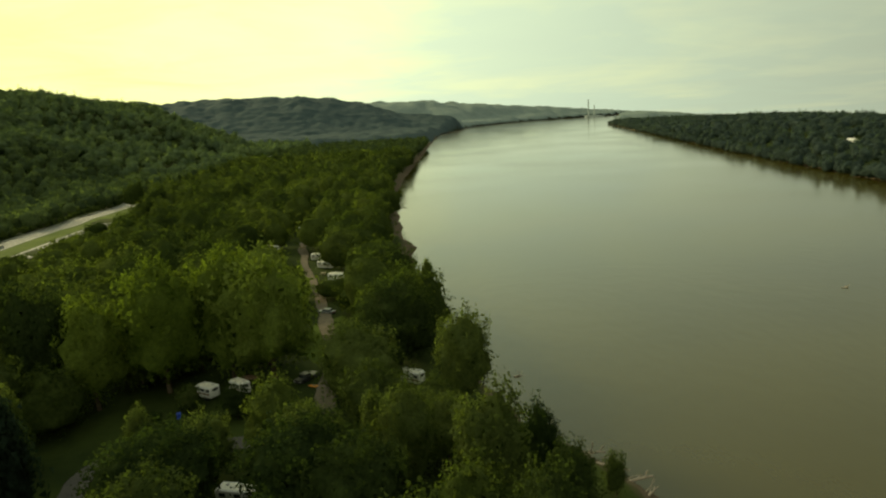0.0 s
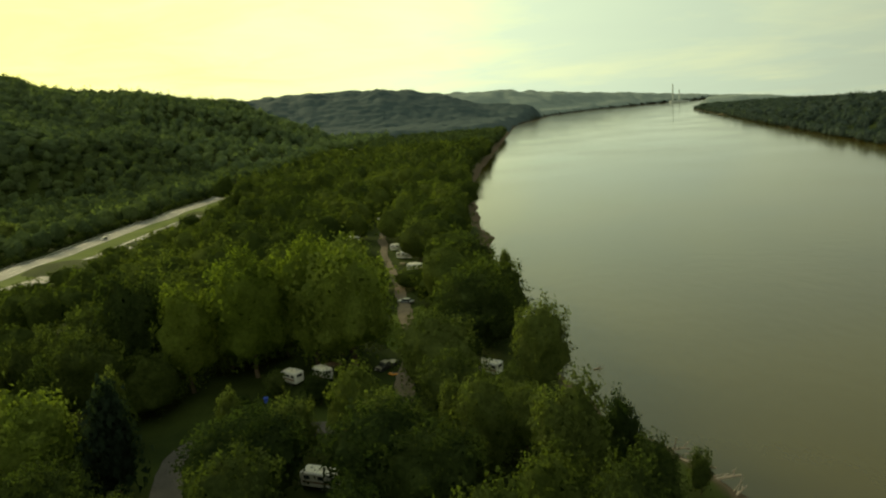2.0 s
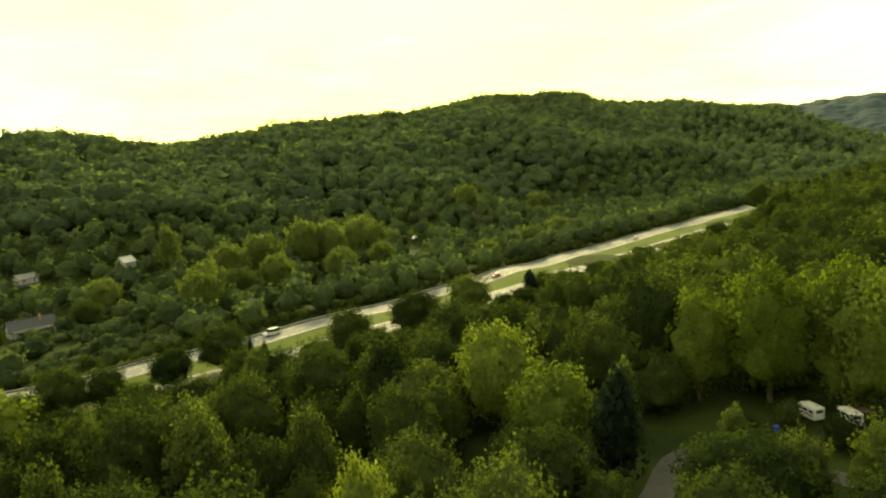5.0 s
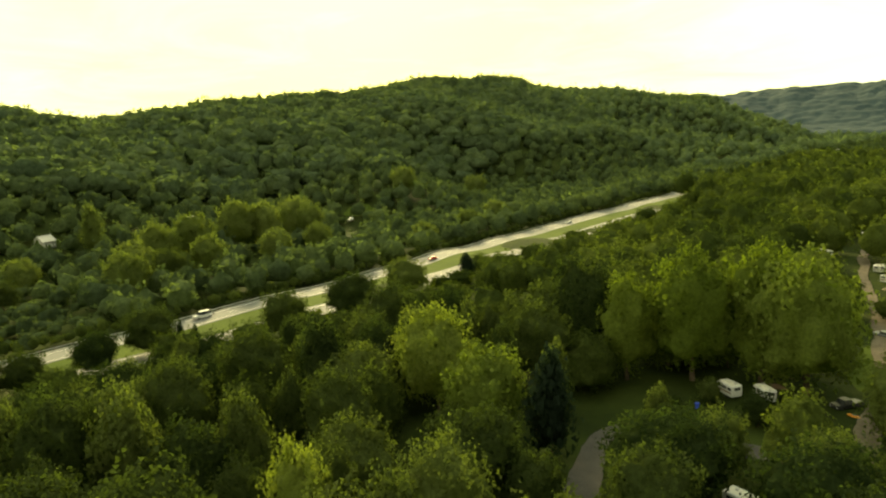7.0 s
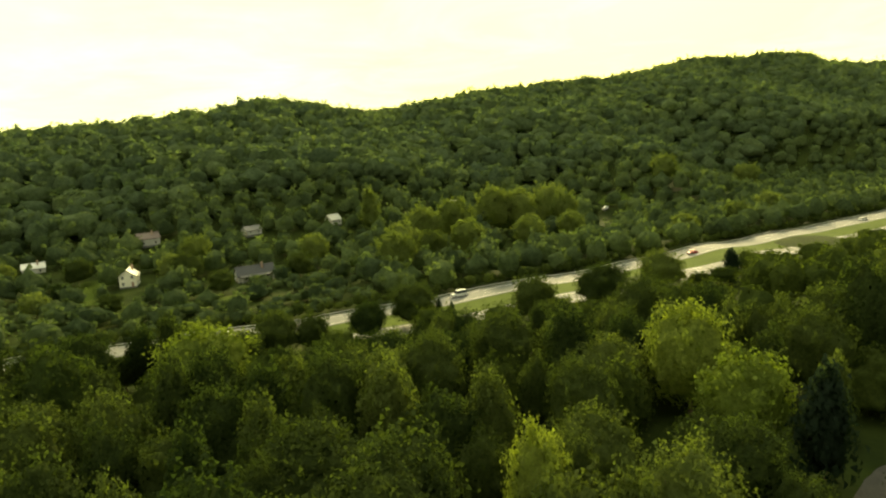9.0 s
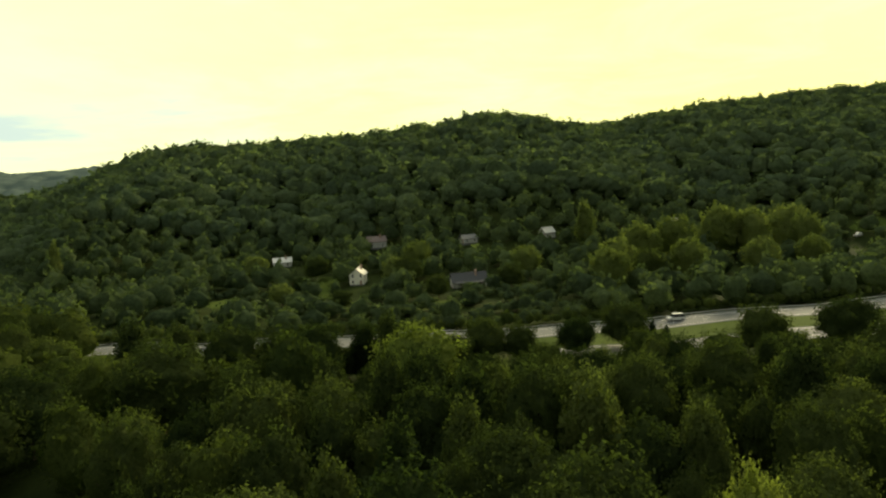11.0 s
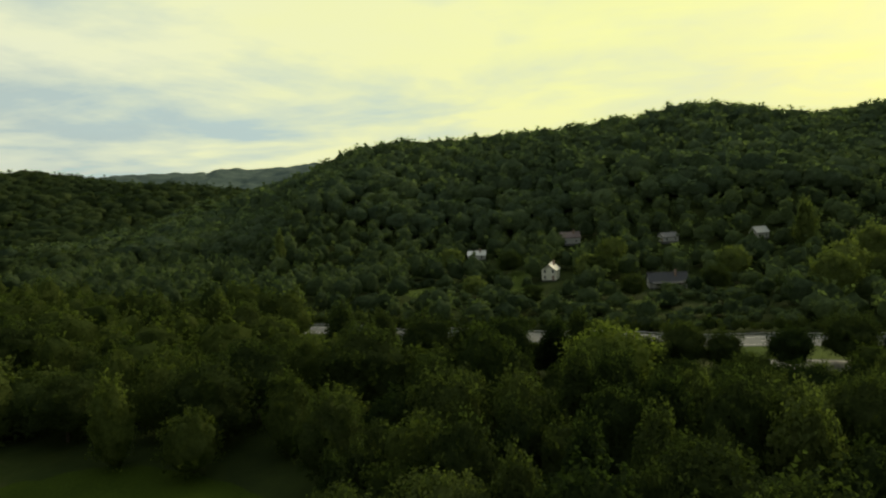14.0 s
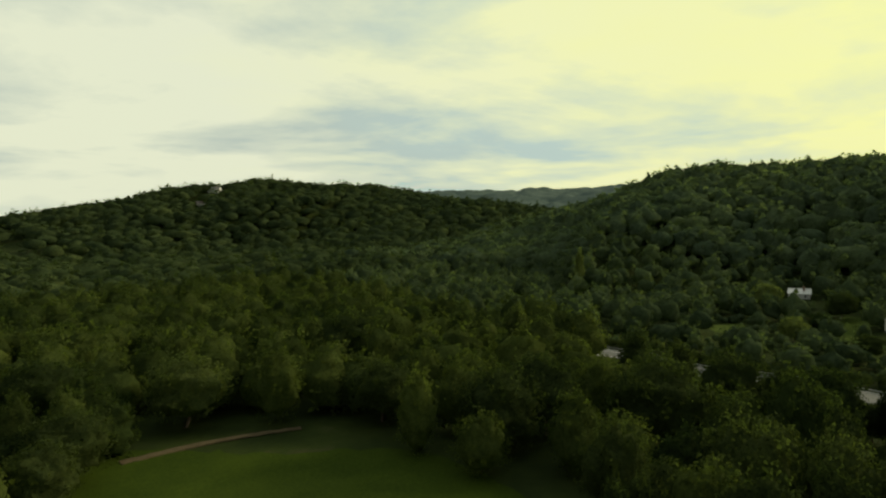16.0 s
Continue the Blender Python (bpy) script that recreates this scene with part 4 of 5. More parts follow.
# ---- houses beyond the highway ----
def wall_window(parent, x, y, z, w, h, facing):
    """A window in its frame: facing is 'x' or 'y' and a sign."""
    ax, sg = facing[0], 1 if facing[1] == "+" else -1
    fr = bmesh.new()
    t = 0.09
    def bar(u, v, su, sv, d):
        if ax == "x":
            box(fr, (d, su, sv), (x + sg * 0.05, y + u, z + v))
        else:
            box(fr, (su, d, sv), (x + u, y + sg * 0.05, z + v))
    bar(0, h / 2, w + t, t, 0.1), bar(0, -h / 2, w + 2.5 * t, t, 0.16), bar(-w / 2, 0, t, h - t, 0.1), bar(w / 2, 0, t, h - t, 0.1), bar(0, 0, w - t, t * 0.6, 0.07)
    win = part("window", fr, WHITE, parent)
    size = (0.03, w - 0.06, h - 0.06) if ax == "x" else (w - 0.06, 0.03, h - 0.06)
    part("pane", a_box(size, (x + (sg * 0.022 if ax == "x" else 0), y + (sg * 0.022 if ax == "y" else 0), z)), GLASS, win)


def house(x, y, turn, wide, deep, wall_h, rise, wall_mat, roof_mat, label, chimney=True, sink=0.6, floors=1, porch=False):
    """A gabled house; the ridge runs along its own y."""
    h = thing("house", label, "house", on_ground(x, y, -sink), turn, "houses by the highway")
    wall_h += sink
    part("wall", prism([(-wide / 2, 0), (wide / 2, 0), (wide / 2, wall_h), (0, wall_h + rise), (-wide / 2, wall_h)], -deep / 2, deep / 2), wall_mat, h)
    over, th = 0.45, 0.18
    k = rise / (wide / 2)
    bm = bmesh.new()
    for sg in (-1, 1):
        e = sg * (wide / 2 + over)
        lo = wall_h - k * over
        side = prism([(0, wall_h + rise + 0.02), (e, lo + 0.02), (e, lo + 0.02 + th), (0, wall_h + rise + 0.02 + th)], -deep / 2 - over, deep / 2 + over)
        me = bpy.data.meshes.new("tmp")
        side.to_mesh(me)
        side.free()
        bm.from_mesh(me)
        bpy.data.meshes.remove(me)
    part("roof", bm, roof_mat, h)
    part("ridge_cap", a_box((0.4, deep + 2 * over, 0.12), (0, 0, wall_h + rise + 0.26), 0.04, 1), roof_mat, h)
    if chimney:
        part("chimney", box(a_box((0.75, 0.75, rise + 1.3), (wide * 0.18, deep * 0.2, wall_h + rise * 0.5 + 0.6), 0.03, 1), (0.9, 0.9, 0.15), (wide * 0.18, deep * 0.2, wall_h + rise + 1.28)), BROWN_WALL, h, "brick chimney")
    part("foundation", a_box((wide + 0.12, deep + 0.12, sink + 0.3), (0, 0, (sink + 0.3) / 2 - 0.05)), CONCRETE, h)
    for f in range(floors):
        z = sink + 1.5 + 2.7 * f
        for u in (-0.28, 0.28):
            for sg, face in ((-1, "y-"), (1, "y+")):
                if not (f == 0 and u > 0):
                    wall_window(h, u * wide, sg * deep / 2, z, 0.95, 1.35, face)
            for sg, face in ((-1, "x-"), (1, "x+")):
                wall_window(h, sg * wide / 2, u * deep, z, 0.95, 1.35, face)
    d = part("door", a_box((0.95, 0.10, 2.05), (0.28 * wide, -deep / 2 - 0.04, sink + 1.1), 0.02, 1), BROWN_WALL, h)
    part("door_handle", cyl(0.035, 0.1, (0.28 * wide - 0.36, -deep / 2 - 0.13, sink + 1.05), "Y", 8), CHROME, d)
    if porch:
        part("porch_roof", prism([(wide / 2 + 0.05, sink + 2.75), (wide / 2 + 2.3, sink + 2.3), (wide / 2 + 2.3, sink + 2.45), (wide / 2 + 0.05, sink + 2.9)], -deep * 0.45, deep * 0.45), roof_mat, h)
        for v in (-0.42, 0, 0.42):
            part("porch_post", a_box((0.14, 0.14, 2.4), (wide / 2 + 2.1, v * deep, sink + 1.1)), WHITE, h)
    return h


house(-305.6, -17.4, 82, 6.6, 8.5, 4.6, 2.6, CREAM, ROOF_PALE, "tall cream gabled house with a pale metal roof", True, 0.6, 2)
house(-368.0, -61.6, 8, 7.5, 9.5, 2.7, 2.0, WHITE, ROOF_PALE, "small white house with a pale metal roof")
house(-367.7, -10.0, 12, 8.0, 10.0, 3.6, 2.6, GREY_WALL, ROOF_RED, "grey house with a dull reddish roof", True, 0.8)
house(-352.0, 82.0, 25, 6.0, 6.5, 3.0, 2.4, GREY_WALL, GREY_WALL, "grey house with a pale roof below the ridge", False, 0.8)
house(-284.2, 31.0, 4, 8.5, 15.0, 2.6, 3.2, GREY_WALL, ROOF_DARK, "long grey house with a dark shingled roof", True, 0.5, 1, True)
house(-354.0, 39.5, 20, 6.5, 8.0, 2.6, 1.8, GREY_WALL, ROOF_GREY, "small grey cottage half hidden by trees", False, 0.8)
house(-370.0, 158.4, 15, 7.0, 9.0, 2.8, 2.0, CREAM, ROOF_PALE, "pale cottage behind a row of bright trees", False, 0.8)
house(-546.0, -825.0, 30, 10.0, 16.0, 6.0, 3.0, WHITE, ROOF_GREY, "white house on top of the southern hill", True, 0.8, 2)
house(-492.0, -776.0, 60, 8.0, 10.0, 4.0, 2.8, CREAM, ROOF_RED, "small house on the slope of the southern hill", True, 0.8)
house(-252.0, 945.0, 62, 11.0, 17.0, 5.0, 3.2, WHITE, ROOF_PALE, "long white barn with a pale roof beyond the river wood", False, 0.5)
house(404.0, 686.0, 10, 6.5, 10.0, 2.7, 1.7, WHITE, ROOF_PALE, "long white house on the opposite bank", False, 0.5)
house(372.0, 742.0, 40, 8.0, 11.0, 3.4, 2.6, CREAM, ROOF_GREY, "cream house among trees on the opposite bank", True, 0.5)


# ---- camper trailers ----
def camper(x, y, turn, long, label, awning=False):
    w, hgt, base = 2.3, 2.1, 0.58
    c = thing("camper_trailer", label, "camper", on_ground(x, y, 0.0), turn, "campers of the campground")
    body = part("body", a_box((w, long, hgt), (0, 0, base + hgt / 2), 0.22, 3), WHITE, c)
    part("roof_skin", a_box((w - 0.5, long - 0.5, 0.06), (0, 0, base + hgt + 0.02), 0.02, 1), CREAM, c)
    part("stripe", a_box((w + 0.03, long - 0.6, 0.28), (0, 0, base + 0.75)), STRIPE, body, "brown stripe along the side")
    part("air_conditioner", a_box((0.75, 0.95, 0.28), (0, 0.3, base + hgt + 0.18), 0.07, 2), CREAM, c)
    for v in (-0.3, 0.32):
        part("roof_vent", a_box((0.45, 0.45, 0.14), (0.25, v * long, base + hgt + 0.11), 0.03, 1), GREY_WALL, c)
    for sg in (-1, 1):
        for v in (-0.32, 0.02, 0.34):
            if sg > 0 and v == 0.02:
                continue
            part("window", a_box((0.04, 0.95, 0.55), (sg * (w / 2 + 0.01), v * long, base + 1.45), 0.015, 1), GLASS, body)
    part("rear_window", a_box((1.3, 0.04, 0.55), (0, -long / 2 - 0.01, base + 1.5), 0.015, 1), GLASS, body)
    part("front_window", a_box((1.4, 0.04, 0.6), (0, long / 2 + 0.01, base + 1.5), 0.015, 1), GLASS, body)
    d = part("door", a_box((0.05, 0.72, 1.85), (w / 2 + 0.012, 0.05 * long, base + 1.12), 0.015, 1), CREAM, body)
    part("door_handle", a_box((0.05, 0.05, 0.14), (w / 2 + 0.05, 0.05 * long - 0.28, base + 1.05)), CHROME, d)
    for sg in (-1, 1):
        for v in (-0.45, 0.45):
            wh = part("wheel", cyl(0.34, 0.22, (sg * (w / 2 - 0.14), v - 0.3, 0.34), "X", 18), RUBBER, c)
            part("rim", cyl(0.19, 0.24, (sg * (w / 2 - 0.14), v - 0.3, 0.34), "X", 12), CHROME, wh)
    part("hitch", prism([(-0.7, 0.50), (0.7, 0.50), (0.7, 0.62), (-0.7, 0.62)], long / 2 - 0.1, long / 2 + 0.1), BLACK, c)
    part("tongue", a_box((0.12, 1.2, 0.12), (0, long / 2 + 0.6, 0.55)), BLACK, c)
    part("jack", cyl(0.05, 0.6, (0, long / 2 + 1.05, 0.3), "Z", 8), STEEL, c)
    if awning:
        part("awning", prism([(w / 2 + 0.02, base + 2.15), (w / 2 + 2.4, base + 1.75), (w / 2 + 2.4, base + 1.79), (w / 2 + 0.02, base + 2.2)], -long * 0.3, long * 0.35), STRIPE, c, "brown fabric awning")
        for v in (-0.28, 0.33):
            part("awning_pole", cyl(0.025, base + 1.75, (w / 2 + 2.35, v * long, (base + 1.75) / 2), "Z", 8), STEEL, c)
    return c


camper(-9.8, 120.0, 62, 4.6, "white camper trailer with a brown stripe under trees")
camper(-48.0, 117.0, 62, 4.0, "white rounded camper trailer at the edge of a lawn")
camper(-42.4, 118.5, 50, 4.0, "white camper trailer parked under a bright tree", True)
camper(-30.3, 80.8, 78, 6.8, "white camper trailer between two maples")
camper(-46.2, 229.0, 70, 6.0, "white camper trailer beside the gravel lane")
camper(-74.0, 260.5, 60, 7.0, "white camper trailer in the shade beyond the lane", True)
camper(-51.5, 243.0, 85, 5.5, "small white camper trailer on a camp pitch")
camper(-71.0, 305.0, 30, 6.5, "white camper trailer near the far end of the lane")
camper(-38.5, 207.0, 80, 5.8, "white camper trailer half under a maple")


# ---- vehicles ----
def car(name, at, turn, mat, label, category="car", long=4.6, wide=1.8, low=0.78, cab=(0.56, 2.5, -0.25), group="vehicles on the highway"):
    """A car along its own y; cab: height, length and place of the cabin."""
    c = thing(name, label, category, at, turn, group)
    hgt, cl, cy = cab
    body = part("body", a_box((wide, long, low - 0.28), (0, 0, 0.28 + (low - 0.28) / 2), 0.13, 3), mat, c)
    cabin = part("cabin", a_box((wide - 0.12, cl, hgt), (0, cy, low + hgt / 2 - 0.03), 0.10, 2, 0.82), GLASS, c, "dark glass cabin")
    part("roof", a_box(((wide - 0.12) * 0.84, cl * 0.80, 0.07), (0, cy, low + hgt - 0.03), 0.03, 2), mat, cabin)
    for sg in (-1, 1):
        for v in (-0.31, 0.31):
            wh = part("wheel", cyl(0.33, 0.22, (sg * (wide / 2 - 0.10), v * long, 0.33), "X", 18), RUBBER, c)
            part("rim", cyl(0.2, 0.235, (sg * (wide / 2 - 0.10), v * long, 0.33), "X", 12), CHROME, wh)
        part("headlight", a_box((0.34, 0.06, 0.14), (sg * wide * 0.35, long / 2 - 0.01, 0.62), 0.02, 1), CLEAR, body)
        part("tail_light", a_box((0.26, 0.06, 0.18), (sg * wide * 0.38, -long / 2 + 0.01, 0.66), 0.02, 1), LAMP_RED, body)
        part("mirror", a_box((0.18, 0.1, 0.12), (sg * (wide / 2 + 0.06), cy + cl * 0.34, low + 0.12), 0.03, 1), mat, body)
    part("bumper", a_box((wide - 0.1, 0.14, 0.2), (0, long / 2 + 0.02, 0.42), 0.05, 2), BLACK, body)
    part("bumper", a_box((wide - 0.1, 0.14, 0.2), (0, -long / 2 - 0.02, 0.42), 0.05, 2), BLACK, body)
    return c


def on_lane(y, offset):
    """A place on the highway slab at about y, offset metres to the river side, and the road's heading."""
    line = np.asarray(HIGHWAY, float)
    hx = float(np.interp(y, line[:, 1], line[:, 0]))
    dx = float(np.interp(y + 8, line[:, 1], line[:, 0]) - np.interp(y - 8, line[:, 1], line[:, 0])) / 16
    return (hx + offset, y, float(height(hx, y)) + 0.30), -math.degrees(math.atan(dx))


at, head = on_lane(190, 1.8)
car("car", at, head + 180, RED, "red sedan driving on the pale highway")
at, head = on_lane(306, 1.6)
car("car", at, head + 180, WHITE, "white estate car far along the highway", cab=(0.62, 3.0, -0.4))
at, head = on_lane(86, -2.2)
car("van", at, head + 180, WHITE, "white delivery van on the highway", "van", 5.6, 2.0, 1.15, (1.05, 4.0, -0.55))
at, head = on_lane(125, 25.0)
car("car", at, head, WHITE, "white car seen between roadside trees", cab=(0.6, 2.7, -0.3))
car("pickup_truck", on_ground(-31.0, 124.5, 0.02), 150, BLACK, "black pickup truck parked beside the gravel lane", "truck", 5.4, 1.95, 0.95, (0.7, 1.9, 0.4), "vehicles of the campground")
car("car", on_ground(-24.2, 144.0, 0.02), 40, paint("silver_paint", (0.5, 0.52, 0.54), 0.3, 0.5), "silver car parked at a camp pitch", group="vehicles of the campground")
car("car", on_ground(-35.5, 171.0, 0.02), 70, paint("grey_paint", (0.2, 0.21, 0.22), 0.3, 0.4), "dark grey car parked on the grass", group="vehicles of the campground")
car("car", on_ground(-39.0, 95.2, 0.10), 95, BLACK, "black car on the shaded asphalt lane", group="vehicles of the campground")


# ---- the white boat on its trailer, on a lawn below the hill ----
def boat(x, y, turn):
    b = thing("motor_boat", "white motor boat on a trailer on a hillside lawn", "boat", on_ground(x, y), turn)
    bm = bmesh.new()
    rows = []
    for v, half, keel, top in ((-3.2, 1.1, 0.75, 1.75), (-1.5, 1.2, 0.65, 1.75), (0.5, 1.2, 0.65, 1.8), (2.2, 0.85, 0.8, 1.95), (3.4, 0.08, 1.35, 2.1)):
        rows.append([bm.verts.new(p) for p in ((-half, v, top), (-half * 0.8, v, keel + 0.35), (0, v, keel), (half * 0.8, v, keel + 0.35), (half, v, top))])
    for p, q in zip(rows, rows[1:]):
        for i in range(4):
            bm.faces.new((p[i], p[i + 1], q[i + 1], q[i]))
        bm.faces.new((p[4], p[0], q[0], q[4]))
    bm.faces.new(rows[0])
    bmesh.ops.recalc_face_normals(bm, faces=bm.faces)
    part("hull", bm, WHITE, b)
    part("cabin", a_box((1.7, 2.4, 0.8), (0, 0.3, 2.15), 0.2, 2, 0.85), WHITE, b)
    part("windscreen", a_box((1.5, 0.06, 0.5), (0, 1.5, 2.2), 0.02, 1), GLASS, b)
    part("outboard_motor", a_box((0.4, 0.5, 0.9), (0, -3.4, 1.7), 0.1, 2), BLACK, b)
    part("trailer_frame", box(a_box((0.12, 6.6, 0.12), (-0.7, 0, 0.5)), (0.12, 6.6, 0.12), (0.7, 0, 0.5)), STEEL, b)
    for sg in (-1, 1):
        wh = part("wheel", cyl(0.3, 0.2, (sg * 1.0, -0.6, 0.3), "X", 16), RUBBER, b)
        part("rim", cyl(0.17, 0.22, (sg * 1.0, -0.6, 0.3), "X", 12), CHROME, wh)


boat(-335.0, 246.0, 25)


# ---- small things of the campground ----
def bin_at(x, y, mat, label):
    b = thing("bin", label, "bin", on_ground(x, y), 15)
    part("body", a_box((0.6, 0.6, 0.95), (0, 0, 0.58), 0.05, 2, 1.1), mat, b)
    part("lid", a_box((0.72, 0.74, 0.09), (0, 0, 1.09), 0.035, 2), mat, b)
    part("handle", a_box((0.42, 0.05, 0.05), (0, -0.38, 1.04)), BLACK, b)
    for sg in (-1, 1):
        part("wheel", cyl(0.13, 0.08, (sg * 0.27, 0.27, 0.13), "X", 12), RUBBER, b)


bin_at(-50.3, 108.8, BLUE, "blue plastic bin on the lawn by the campers")


def kayak(x, y, turn):
    k = thing("kayak", "orange plastic kayak lying by the gravel lane", "kayak", on_ground(x, y, 0.0), turn)
    bm = bmesh.new()
    bmesh.ops.create_uvsphere(bm, u_segments=16, v_segments=10, radius=1.0)
    for v in bm.verts:
        v.co = Vector((v.co.x * 0.38, v.co.y * 1.15, 0.22 + v.co.z * 0.22))
    part("hull", bm, ORANGE, k)
    part("seat", a_box((0.42, 0.7, 0.1), (0, -0.1, 0.41), 0.04, 2), BLACK, k)


kayak(-28.9, 120.6, 70)


def picnic_table(x, y, turn):
    p = thing("picnic_table", "weathered wooden picnic table on a camp pitch", "table", on_ground(x, y), turn, "picnic tables")
    for i in range(5):
        part("plank", a_box((0.15, 1.8, 0.045), (-0.32 + 0.16 * i, 0, 0.75), 0.008, 1), DRIFT, p)
    for sg in (-1, 1):
        part("bench", a_box((0.26, 1.8, 0.045), (sg * 0.72, 0, 0.45), 0.008, 1), DRIFT, p)
        for e in (-0.65, 0.65):
            part("leg", prism([(sg * 0.25, 0.73), (sg * 0.33, 0.73), (sg * 0.72, 0.0), (sg * 0.62, 0.0)], e - 0.04, e + 0.04), DRIFT, p)
            if sg > 0:
                part("brace", a_box((1.65, 0.05, 0.09), (0, e + 0.07, 0.39)), DRIFT, p)
    return p


for x, y, turn in ((-22.0, 128.0, 10), (-21.5, 136.5, 60), (-23.0, 153.0, 30), (-45.5, 219.0, 70), (-52.0, 100.0, 20)):
    picnic_table(x, y, turn)


def log(x, y, long, radius, turn, tilt=0.0, z=None):
    rr = np.random.RandomState(int(abs(x * 10 + y)))
    pts = [(i * long / 5 - long / 2, rr.normal(0, 0.12), rr.normal(0, 0.06)) for i in range(6)]
    v, f = tube(pts, radius * np.linspace(1.1, 0.45, 6), 9)
    limbs, faces, n = [v], [f], len(v)
    for i in (2, 3, 4):
        p = np.array(pts[i])
        q, g2 = tube([p, p + rr.normal(0, 0.5, 3) + (0.4, 0, 0.5), p + rr.normal(0, 0.6, 3) + (0.9, 0, 0.9)], radius * np.array([0.4, 0.25, 0.1]), 6)
        limbs.append(q)
        faces.append(g2 + n)
        n += len(q)
    ob = tagged(new("driftwood_log", mesh_from("driftwood_log", np.concatenate(limbs), np.concatenate(faces), DRIFT, True)), "bare grey-brown driftwood log at the water's edge", "log", "driftwood")
    ob.matrix_world = pose(x, y, (float(height(x, y)) + radius * 0.6) if z is None else z, 0, tilt, turn)


log(23.5, 88.5, 7.5, 0.32, 20)
log(21.0, 91.0, 6.0, 0.26, -25)
log(25.5, 86.0, 5.0, 0.22, 60)
log(18.5, 94.5, 5.5, 0.25, 5)
log(-14.0, 262.0, 7.0, 0.3, 70)
log(112.0, 189.0, 2.2, 0.22, 15, 0, -4.95)
log(11.5, 134.0, 1.6, 0.18, 40, 0, -4.95)


# ---- far power station on the river bend ----
# concrete with the far haze mixed into its base colour
PALE = paint("hazed_far_concrete", (0.30, 0.34, 0.33), 0.9, 0, 0.08)


def tower_at(x, y):
    t = thing("power_station", "distant hazy power station with a tall chimney", "factory", on_ground(x, y))
    part("hall", a_box((70, 40, 13), (0, 0, 6.5), 1, 1), PALE, t)
    part("annex", a_box((40, 30, 9), (55, 10, 4.5), 1, 1), PALE, t)
    for u, tall in ((-12, 112), (26, 74)):
        ch = part("chimney", cyl(4.5, tall, (u, 30, tall / 2), "Z", 20, 3), PALE, t)
        part("rim", cyl(3.6, 3, (u, 30, tall), "Z", 20), PALE, ch)


tower_at(905.0, 4370.0)


# ---- guard rail along the hill side of the highway ----
def guard_rail(offset, start, end):
    s = np.arange(start, end, 4.0)
    p, tan = along(HIGHWAY, s)
    side = np.stack([tan[:, 1], -tan[:, 0]], -1)
    q = p + side * offset
    z = height(p[:, 0], p[:, 1]) + 0.05
    g = thing("guard_rail", "galvanised steel guard rail along the highway", "guard rail", (0, 0, 0))
    prof = np.array([(0, 0.50), (0.07, 0.54), (0.02, 0.62), (0.02, 0.66), (0.07, 0.74), (0, 0.80), (-0.03, 0.80), (-0.03, 0.50)])
    v = np.stack([np.c_[q + side * u, z + w] for u, w in prof], 1).reshape(-1, 3)
    k = len(prof)
    i = np.arange(len(s) - 1)[:, None] * k + np.arange(k)[None]
    j = np.arange(len(s) - 1)[:, None] * k + (np.arange(k)[None] + 1) % k
    put(new("rail", mesh_from("rail", v, np.stack([i, j, j + k, i + k], -1).reshape(-1, 4), STEEL)), g)
    bm = a_box((0.12, 0.16, 1.0), (0, 0, 0.35), 0.01, 1)
    me = bpy.data.meshes.new("post")
    bm.to_mesh(me)
    bm.free()
    me.materials.append(BROWN_WALL)
    for a, b, c in zip(q, side, z):
        o = put(new("post", me), g)
        o.location = (a[0] - b[0] * 0.11, a[1] - b[1] * 0.11, c)
        o.rotation_euler = (0, 0, math.atan2(b[1], b[0]))


START = length(HIGHWAY[:2])
guard_rail(-7.0, START + 40, START + 790)


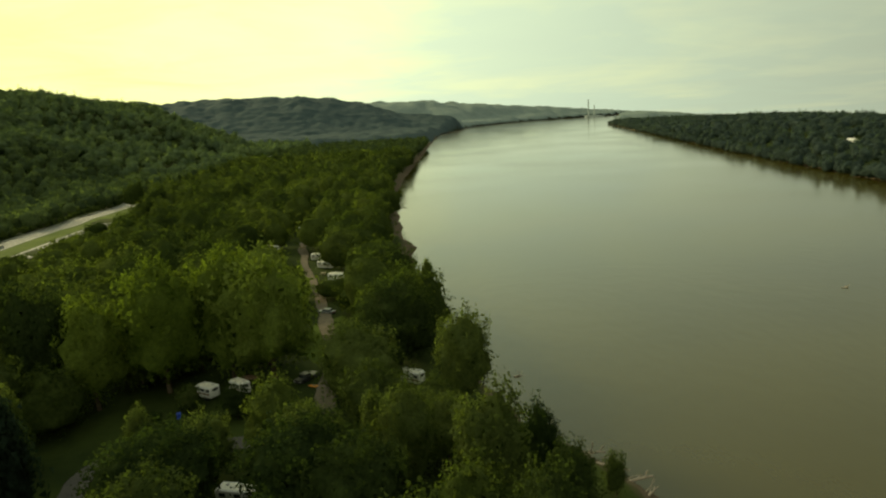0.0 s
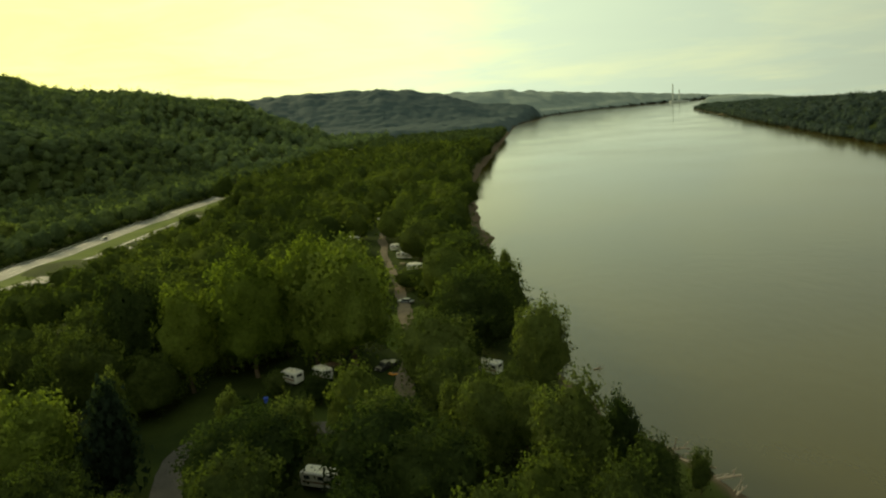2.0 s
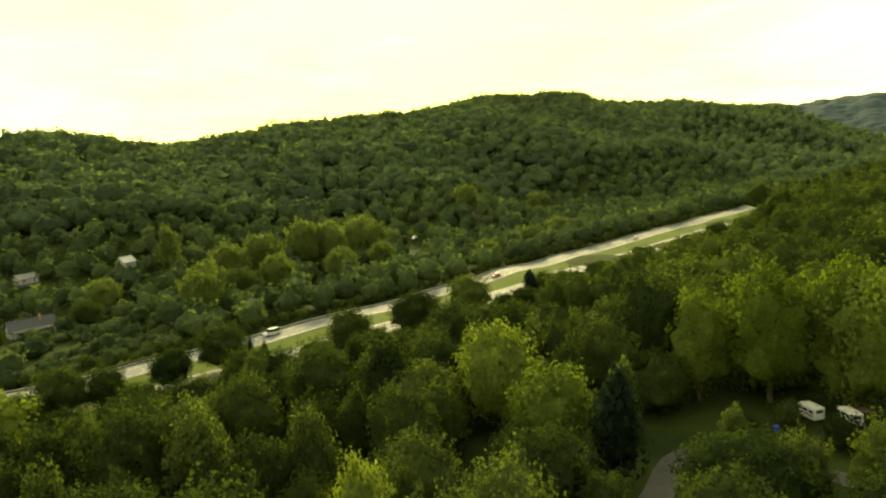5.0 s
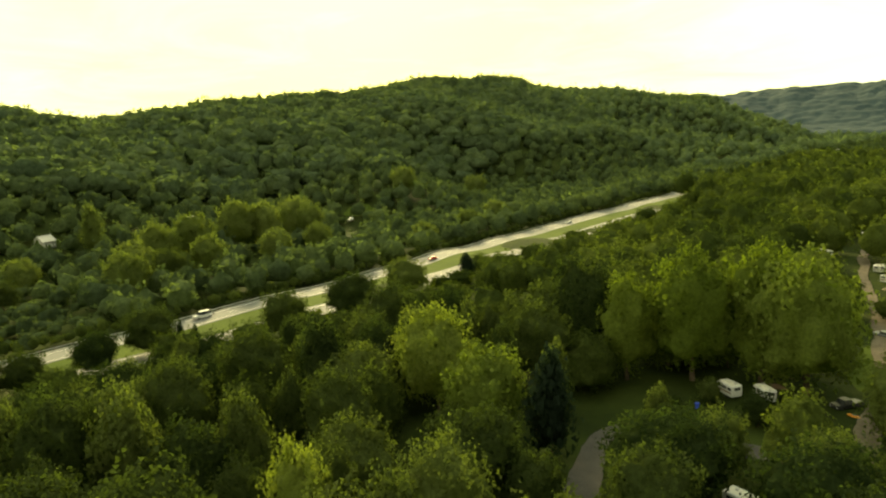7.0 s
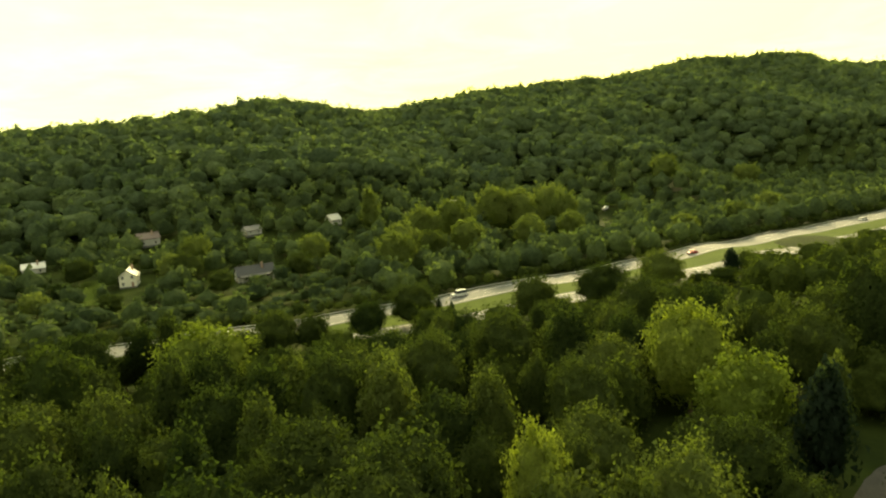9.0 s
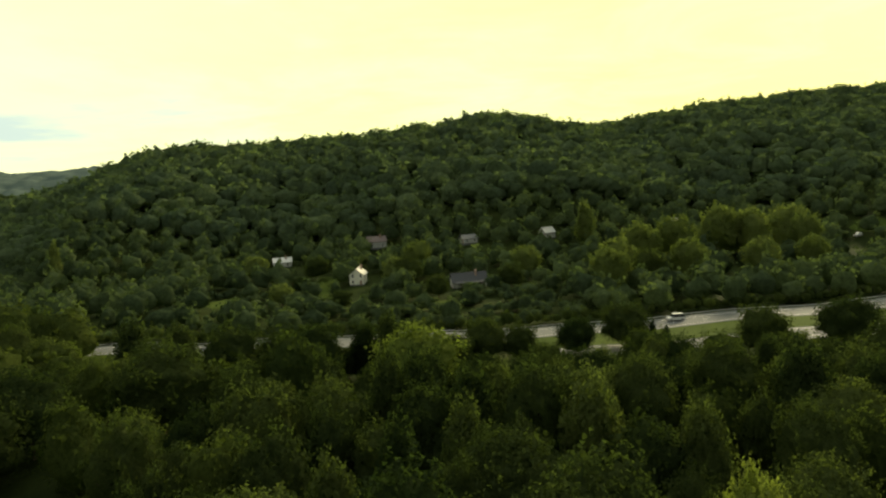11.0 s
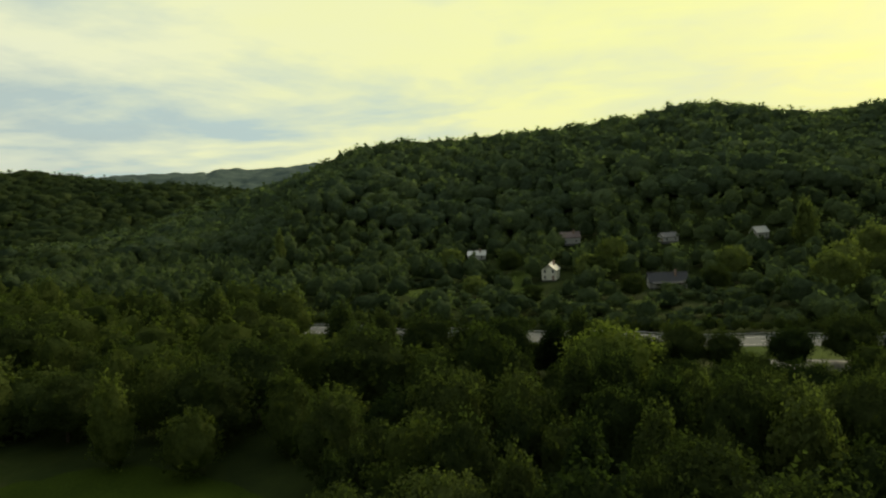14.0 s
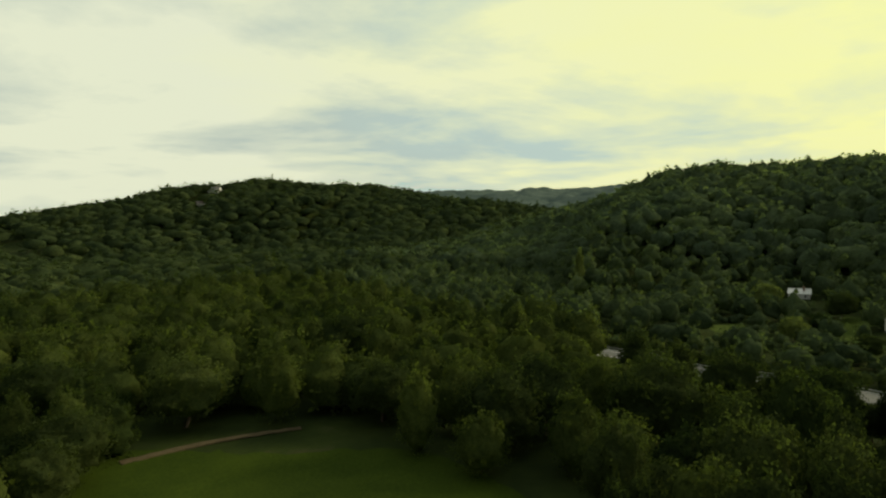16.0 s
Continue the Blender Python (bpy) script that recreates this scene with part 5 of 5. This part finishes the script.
# painted lines of the highway
def lines(name, offsets, dash, label):
    vs, fs, n = [], [], 0
    s = np.arange(60.0, length(HIGHWAY) - 20, 3.0)
    p, tan = along(HIGHWAY, s)
    side = np.stack([tan[:, 1], -tan[:, 0]], -1)
    z = height(p[:, 0], p[:, 1]) + 0.306
    for off in offsets:
        for i in range(len(s) - 1):
            if dash and i % 4 != 0:
                continue
            quad = [(*(p[i] + side[i] * (off - 0.08)), z[i]), (*(p[i] + side[i] * (off + 0.08)), z[i]), (*(p[i + 1] + side[i + 1] * (off + 0.08)), z[i + 1]), (*(p[i + 1] + side[i + 1] * (off - 0.08)), z[i + 1])]
            vs += quad
            fs.append((n, n + 1, n + 2, n + 3))
            n += 4
    tagged(new(name, mesh_from(name, vs, fs, LINE_PAINT)), label, "road marking", kind="structure")


lines("edge_line", (-3.7, 4.0, 20.5, 28.2), False, "thin white edge lines on the carriageways")
lines("lane_line", (0.1, 24.3), True, "dashed white lane lines on the carriageways")


# ---- lawns and field, a little above the woodland floor ----
def lawn(name, cx, cy, a, b, label, lift=0.12, mat=GRASS):
    r = np.linspace(0, 1, 7)
    th = np.linspace(0, 6.2832, 41)[:-1]
    rr, tt = np.meshgrid(r, th, indexing="ij")
    edge = 1 + 0.10 * np.sin(3 * tt + cx) + 0.07 * np.sin(5 * tt + cy)
    x = cx + a * rr * np.cos(tt) * edge
    y = cy + b * rr * np.sin(tt) * edge
    z = height(x, y) + lift - 0.35 * (rr >= 0.99)
    v = np.stack([x, y, z], -1).reshape(-1, 3)
    i = np.arange(6)[:, None] * 40 + np.arange(40)[None]
    j = np.arange(6)[:, None] * 40 + (np.arange(40)[None] + 1) % 40
    f = np.stack([i, i + 40, j + 40, j], -1).reshape(-1, 4)
    tagged(new(name, mesh_from(name, v, f, mat, True)), label, "lawn", kind="structure")


for n, (lx, ly, a, b) in enumerate(LAWNS):
    lawn("lawn_%d" % (n + 1), lx, ly, a * 1.1, b * 1.1, "mown green lawn among trees")
lawn("field", -50, -84, 58, 54, "mown green field beside the wood", 0.16, FIELD_GRASS)
